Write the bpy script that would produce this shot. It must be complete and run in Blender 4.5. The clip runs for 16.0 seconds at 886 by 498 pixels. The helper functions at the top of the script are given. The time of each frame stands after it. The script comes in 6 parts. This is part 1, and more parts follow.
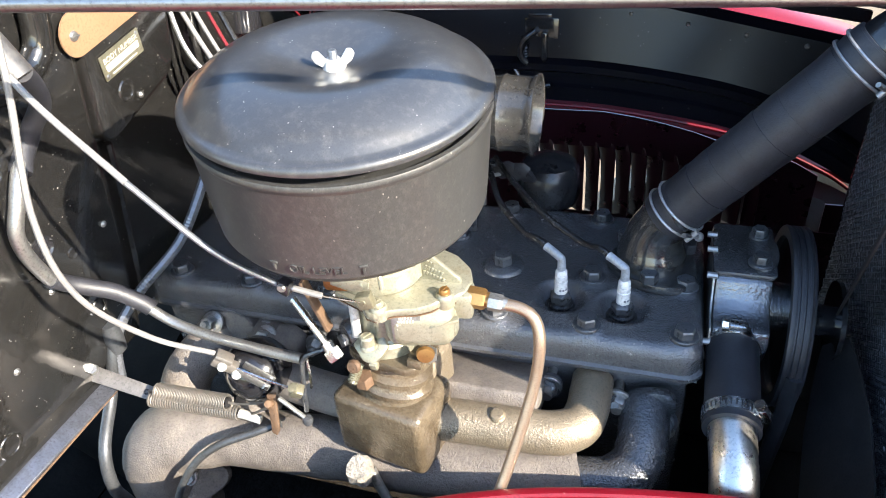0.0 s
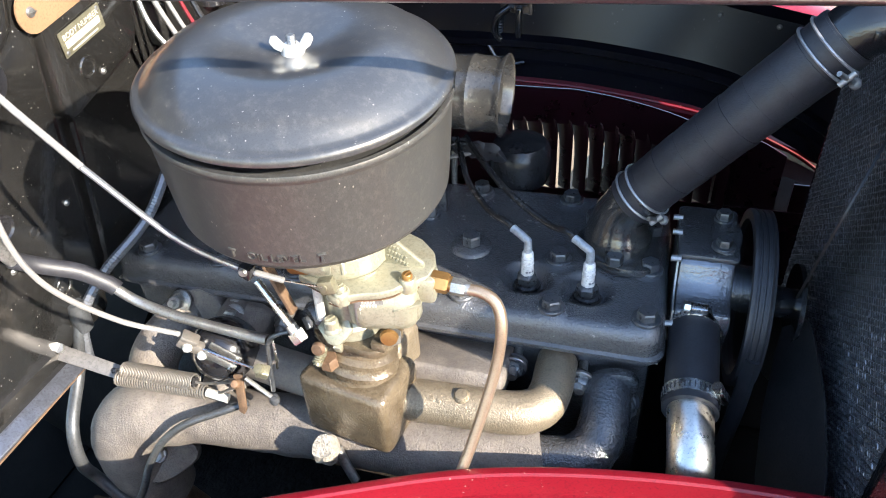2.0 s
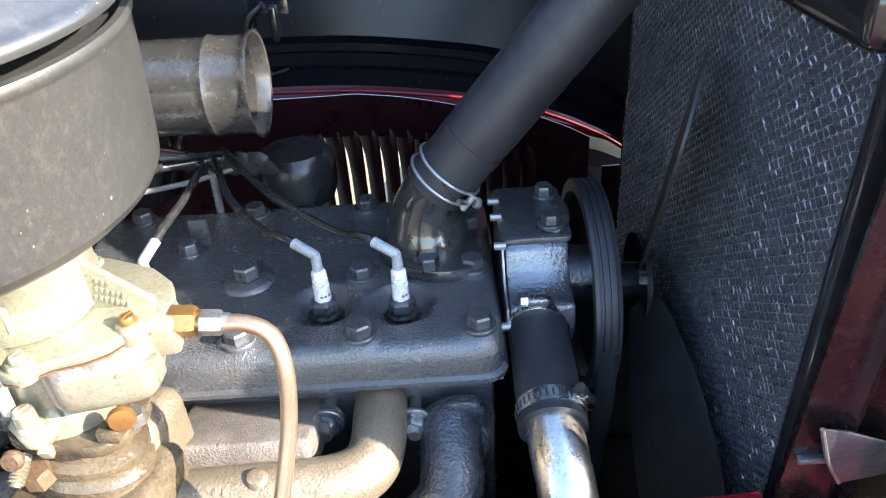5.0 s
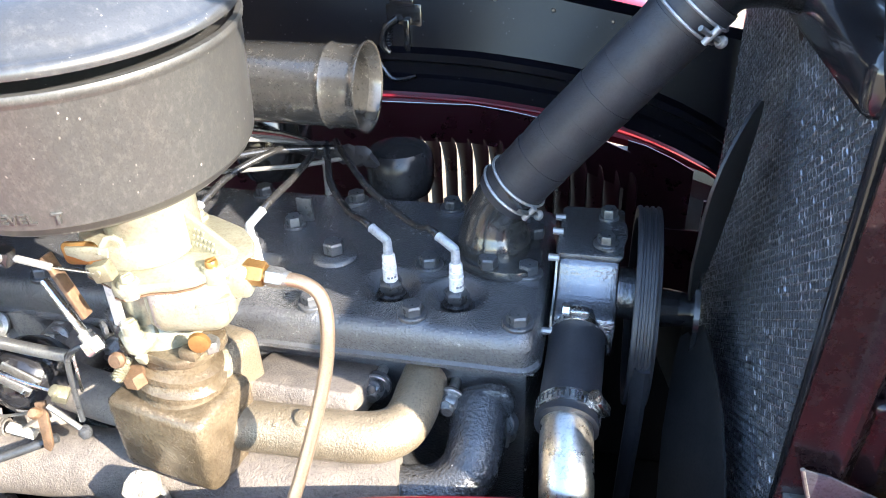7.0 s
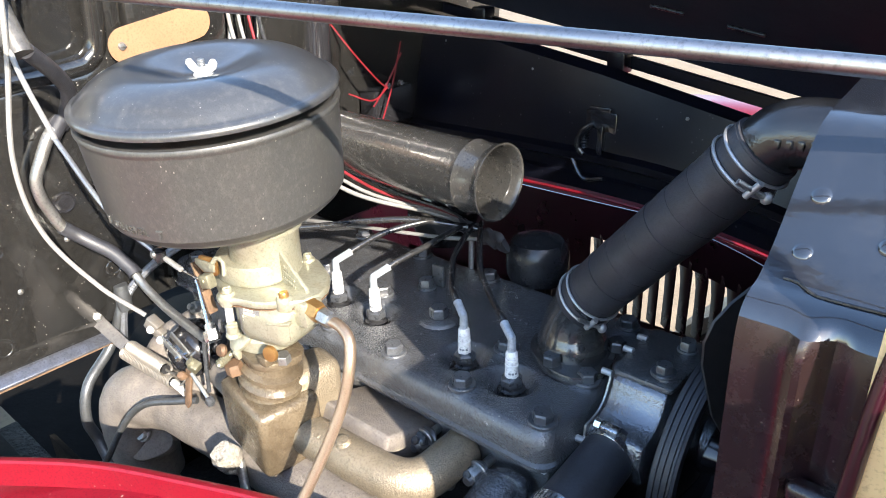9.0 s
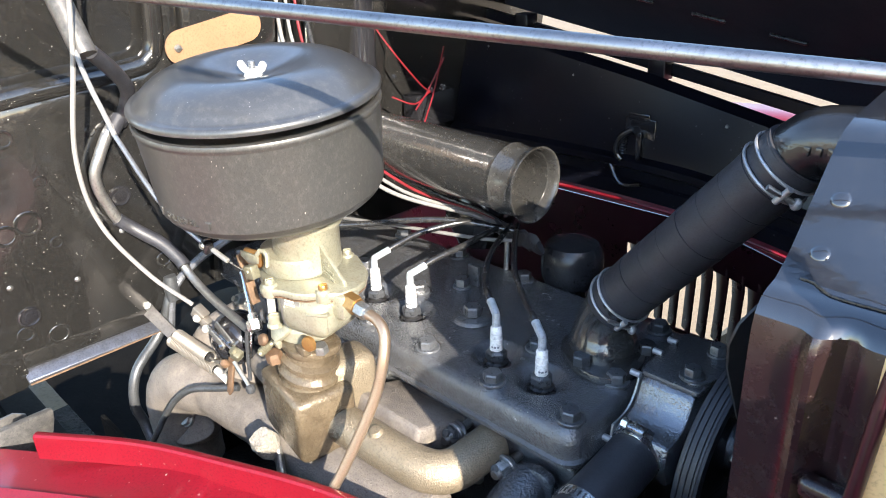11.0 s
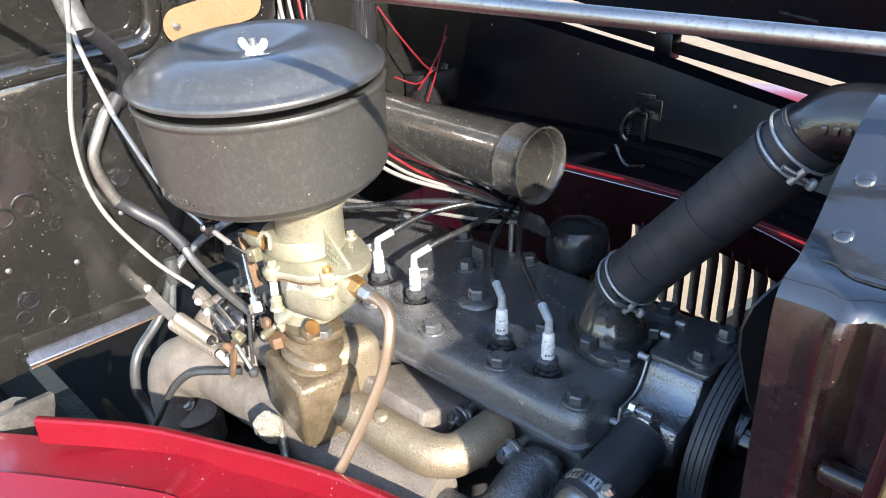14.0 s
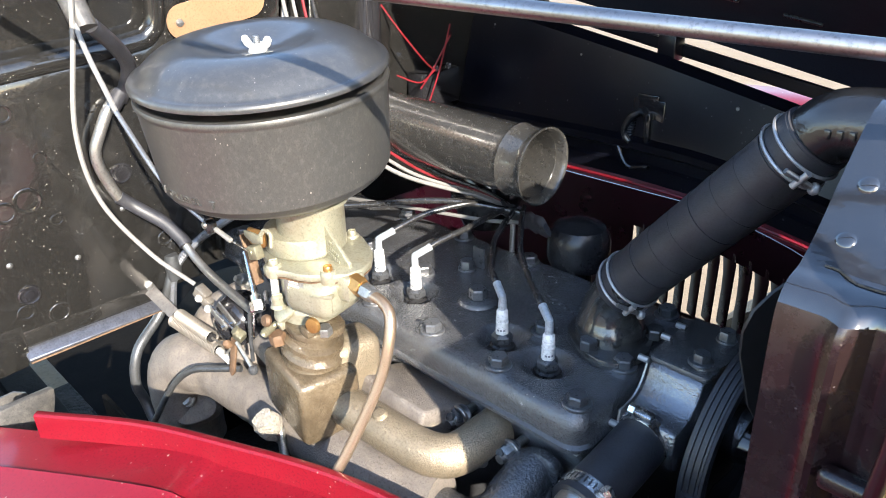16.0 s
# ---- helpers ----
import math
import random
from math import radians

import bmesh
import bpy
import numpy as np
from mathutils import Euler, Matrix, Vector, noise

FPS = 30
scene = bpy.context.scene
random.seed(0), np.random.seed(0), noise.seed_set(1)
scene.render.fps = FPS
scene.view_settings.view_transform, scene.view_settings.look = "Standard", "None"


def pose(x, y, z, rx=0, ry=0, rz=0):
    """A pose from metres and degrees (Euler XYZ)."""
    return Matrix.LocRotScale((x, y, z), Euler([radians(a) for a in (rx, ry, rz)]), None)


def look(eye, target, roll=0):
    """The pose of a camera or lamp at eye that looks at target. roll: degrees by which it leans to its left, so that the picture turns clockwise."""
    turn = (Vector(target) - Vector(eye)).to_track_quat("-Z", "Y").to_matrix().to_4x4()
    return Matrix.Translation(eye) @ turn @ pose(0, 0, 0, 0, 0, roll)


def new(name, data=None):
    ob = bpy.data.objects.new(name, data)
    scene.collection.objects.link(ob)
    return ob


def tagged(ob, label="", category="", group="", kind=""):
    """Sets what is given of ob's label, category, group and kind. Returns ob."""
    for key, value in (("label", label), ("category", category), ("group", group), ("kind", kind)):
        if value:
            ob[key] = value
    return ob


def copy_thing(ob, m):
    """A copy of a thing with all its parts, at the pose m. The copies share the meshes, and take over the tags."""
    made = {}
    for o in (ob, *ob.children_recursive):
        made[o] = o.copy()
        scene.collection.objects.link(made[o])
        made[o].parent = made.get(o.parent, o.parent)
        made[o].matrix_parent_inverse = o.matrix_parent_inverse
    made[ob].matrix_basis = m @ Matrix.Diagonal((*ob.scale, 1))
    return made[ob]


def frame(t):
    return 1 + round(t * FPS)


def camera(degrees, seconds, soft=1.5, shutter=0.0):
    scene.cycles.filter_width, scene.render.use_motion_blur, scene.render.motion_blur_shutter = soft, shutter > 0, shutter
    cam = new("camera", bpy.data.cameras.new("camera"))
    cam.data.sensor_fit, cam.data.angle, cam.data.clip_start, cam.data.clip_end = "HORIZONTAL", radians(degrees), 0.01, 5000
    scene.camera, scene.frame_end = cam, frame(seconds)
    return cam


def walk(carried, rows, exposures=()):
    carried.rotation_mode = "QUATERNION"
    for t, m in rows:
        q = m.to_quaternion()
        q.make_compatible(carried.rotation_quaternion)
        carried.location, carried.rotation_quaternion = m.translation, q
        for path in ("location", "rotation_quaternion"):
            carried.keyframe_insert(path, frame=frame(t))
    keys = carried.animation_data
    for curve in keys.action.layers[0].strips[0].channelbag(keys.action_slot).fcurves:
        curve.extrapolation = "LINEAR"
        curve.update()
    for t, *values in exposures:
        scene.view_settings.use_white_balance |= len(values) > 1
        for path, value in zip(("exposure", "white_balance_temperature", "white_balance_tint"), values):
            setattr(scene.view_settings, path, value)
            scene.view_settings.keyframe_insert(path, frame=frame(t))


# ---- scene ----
cam = camera(63.4, 16.0, soft=1.0)
PATH = [
    (0, (0.204, -0.65, 1.331), (-0.35, 0.906, 0.203), -4.9),
    (0.5, (0.205, -0.667, 1.345), (-0.353, 0.879, 0.205), -4.5),
    (1, (0.202, -0.67, 1.334), (-0.34, 0.863, 0.17), -3.9),
    (1.5, (0.201, -0.656, 1.334), (-0.323, 0.867, 0.148), -3.6),
    (2, (0.219, -0.639, 1.342), (-0.28, 0.88, 0.14), -3.7),
    (2.5, (0.211, -0.647, 1.335), (-0.284, 0.864, 0.121), -4.4),
    (3, (0.212, -0.639, 1.334), (-0.27, 0.874, 0.118), -5.2),
    (3.5, (0.212, -0.641, 1.33), (-0.246, 0.89, 0.127), -5.9),
    (4, (0.211, -0.628, 1.314), (-0.127, 0.962, 0.15), -5.9),
    (4.5, (0.218, -0.547, 1.234), (0.104, 1.115, 0.127), -4.9),
    (4.7, (0.222, -0.524, 1.206), (0.198, 1.15, 0.112), -4.0),
    (6.8, (0.276, -0.551, 1.214), (-0.03, 1.114, 0.149), -2.7),
    (7, (0.306, -0.58, 1.231), (-0.115, 1.073, 0.188), -2.6),
    (7.5, (0.389, -0.626, 1.264), (-0.316, 0.973, 0.291), -2.2),
    (8, (0.469, -0.572, 1.263), (-0.465, 0.944, 0.352), -1.7),
    (8.5, (0.517, -0.544, 1.263), (-0.588, 0.883, 0.4), -1.9),
    (9, (0.533, -0.539, 1.269), (-0.678, 0.819, 0.438), -2.0),
    (9.5, (0.553, -0.544, 1.272), (-0.712, 0.775, 0.46), -2.1),
    (10, (0.553, -0.551, 1.271), (-0.738, 0.746, 0.464), -2.1),
    (12.5, (0.549, -0.551, 1.273), (-0.751, 0.724, 0.444), -2.1),
    (13, (0.547, -0.553, 1.272), (-0.748, 0.719, 0.431), -2.2),
    (13.5, (0.545, -0.55, 1.269), (-0.744, 0.721, 0.418), -2.1),
    (14, (0.541, -0.548, 1.267), (-0.742, 0.722, 0.408), -2.0),
    (14.5, (0.54, -0.547, 1.268), (-0.741, 0.725, 0.406), -1.8),
    (15, (0.539, -0.543, 1.265), (-0.742, 0.728, 0.402), -1.7),
    (15.5, (0.537, -0.545, 1.264), (-0.745, 0.724, 0.402), -1.6),
    (16, (0.54, -0.548, 1.268), (-0.743, 0.72, 0.405), -1.4),
]
walk(cam, [(t, look(eye, target, roll)) for t, eye, target, roll in PATH],
     [(0, 1.9), (3.5, 1.9), (4.7, 2.25), (6.8, 2.68), (7.6, 2.38), (8.5, 2.0), (10, 1.88), (16, 1.85)])

# ---- world and sun ----
SUN = Vector((1.0, -0.42, 0.54)).normalized()
world = bpy.data.worlds.new("sky")
scene.world = world
world.use_nodes = True
sky = world.node_tree.nodes.new("ShaderNodeTexSky")
sky.sky_type, sky.sun_disc = "NISHITA", False
sky.ozone_density, sky.dust_density = 1.6, 0.6
sky.sun_elevation, sky.sun_rotation = math.asin(SUN.z), math.atan2(SUN.x, SUN.y)
world.node_tree.links.new(sky.outputs[0], world.node_tree.nodes["Background"].inputs[0])
world.node_tree.nodes["Background"].inputs[1].default_value = 0.20
sun = new("sun", bpy.data.lights.new("sun", "SUN"))
sun.data.energy, sun.data.angle, sun.data.color = 5.0, radians(0.5), (1.0, 0.90, 0.77)
sun.matrix_world = look(SUN * 5, (0, 0, 0))


# ---- materials ----
def material(name, colour, rough=0.5, metal=0.0, second=None, mix=0.5, scale=30.0, grain=400.0, bump=0.0, dust=None, dusty=0.0, coat=0.0,
             rough_var=0.15, specks=None, vary=0.0, bump_scale=None, up_dust=0.0, dmax=0.55, dust_scale=2.6, coat_rough=0.06, spec=0.5, depth=0.002, stretch=(1, 1, 1), speck_scale=240, bump_detail=4):
    """Two scales of colour change, a grain bump, dust patches and fine light specks."""
    m = bpy.data.materials.new(name)
    m.use_nodes = True
    nt, b = m.node_tree, m.node_tree.nodes["Principled BSDF"]
    n, l = nt.nodes.new, nt.links.new
    co = n("ShaderNodeTexCoord").outputs["Object"]
    if stretch != (1, 1, 1):
        mp = n("ShaderNodeMapping")
        mp.inputs["Scale"].default_value = stretch
        l(co, mp.inputs[0])
        co = mp.outputs[0]

    def tex(s, detail=5, rgh=0.6):
        t = n("ShaderNodeTexNoise")
        t.inputs["Scale"].default_value, t.inputs["Detail"].default_value, t.inputs["Roughness"].default_value = s, detail, rgh
        l(co, t.inputs["Vector"])
        return t.outputs[0]

    def ramp(fac, lo, hi, a=(0, 0, 0, 1), c=(1, 1, 1, 1)):
        r = n("ShaderNodeValToRGB")
        r.color_ramp.elements[0].position, r.color_ramp.elements[1].position = lo, hi
        r.color_ramp.elements[0].color, r.color_ramp.elements[1].color = a, c
        l(fac, r.inputs[0])
        return r.outputs[0]

    def mixc(fac, a, c, value=None):
        x = n("ShaderNodeMix")
        x.data_type = "RGBA"
        for sock, v in ((x.inputs[6], a), (x.inputs[7], c)):
            if isinstance(v, tuple):
                sock.default_value = (*v[:3], 1)
            else:
                l(v, sock)
        if value is None:
            l(fac, x.inputs[0])
        else:
            x.inputs[0].default_value = value
        return x.outputs[2]

    second = second or tuple(min(1, c * 1.5 + 0.01) for c in colour)
    big = tex(scale)
    col = mixc(ramp(big, 0.5 - 0.35 * mix, 0.95 - 0.35 * mix), colour, second)
    fine = tex(grain, 3)
    dark = tuple(c * 0.72 for c in colour)
    col = mixc(ramp(fine, 0.25, 0.5), dark, col)
    rsock = None
    if dusty:
        d = ramp(tex(scale * dust_scale, 10, 0.78), 0.66 - 0.45 * dusty, 0.95 - 0.35 * dusty, c=(dmax, dmax, dmax, 1))
        if up_dust:
            g = n("ShaderNodeNewGeometry")
            s = n("ShaderNodeSeparateXYZ")
            l(g.outputs["Normal"], s.inputs[0])
            mul = n("ShaderNodeMath")
            mul.operation = "MULTIPLY"
            l(d, mul.inputs[0])
            l(ramp(s.outputs[2], 1 - up_dust, 1.0), mul.inputs[1])
            d = mul.outputs[0]
        col = mixc(d, col, dust)
        rr = n("ShaderNodeMapRange")
        rr.inputs["To Min"].default_value, rr.inputs["To Max"].default_value = rough, min(1, rough + 0.35)
        l(d, rr.inputs[0])
        rsock = rr.outputs[0]
    if specks:
        v = n("ShaderNodeTexVoronoi")
        v.inputs["Scale"].default_value = speck_scale
        l(co, v.inputs["Vector"])
        warp = n("ShaderNodeMath")
        warp.operation = "MULTIPLY_ADD"
        l(tex(speck_scale * 1.7, 2), warp.inputs[0])
        warp.inputs[1].default_value = 0.36
        l(v.outputs["Distance"], warp.inputs[2])
        shift = n("ShaderNodeMath")
        shift.operation = "SUBTRACT"
        l(warp.outputs[0], shift.inputs[0])
        shift.inputs[1].default_value = 0.17
        warped = shift.outputs[0]
        gate = n("ShaderNodeMath")
        gate.operation = "MULTIPLY"
        l(ramp(warped, 0.05, 0.14, (1, 1, 1, 1), (0, 0, 0, 1)), gate.inputs[0])
        l(ramp(tex(speck_scale * 0.21, 6), 0.5, 0.62), gate.inputs[1])
        col = mixc(gate.outputs[0], col, specks)
    if vary:
        oi = n("ShaderNodeObjectInfo")
        hs = n("ShaderNodeHueSaturation")
        vr = n("ShaderNodeMapRange")
        vr.inputs["To Min"].default_value, vr.inputs["To Max"].default_value = 1 - vary, 1 + vary
        l(oi.outputs["Random"], vr.inputs[0])
        l(vr.outputs[0], hs.inputs["Value"])
        l(col, hs.inputs["Color"])
        col = hs.outputs[0]
    l(col, b.inputs["Base Color"])
    if rsock is None:
        rr = n("ShaderNodeMapRange")
        rr.inputs["To Min"].default_value, rr.inputs["To Max"].default_value = max(0.03, rough - rough_var), min(1, rough + rough_var)
        l(tex(scale * 2.2), rr.inputs[0])
        rsock = rr.outputs[0]
    l(rsock, b.inputs["Roughness"])
    b.inputs["Metallic"].default_value = metal
    b.inputs["Specular IOR Level"].default_value = spec
    b.inputs["Coat Weight"].default_value = coat
    b.inputs["Coat Roughness"].default_value = coat_rough
    if bump:
        bp = n("ShaderNodeBump")
        bp.inputs["Strength"].default_value = bump
        bp.inputs["Distance"].default_value = depth
        l(tex(bump_scale or grain, bump_detail), bp.inputs["Height"])
        l(bp.outputs[0], b.inputs["Normal"])
        l(bp.outputs[0], b.inputs["Coat Normal"])
    return m


DUST = (0.42, 0.34, 0.25)
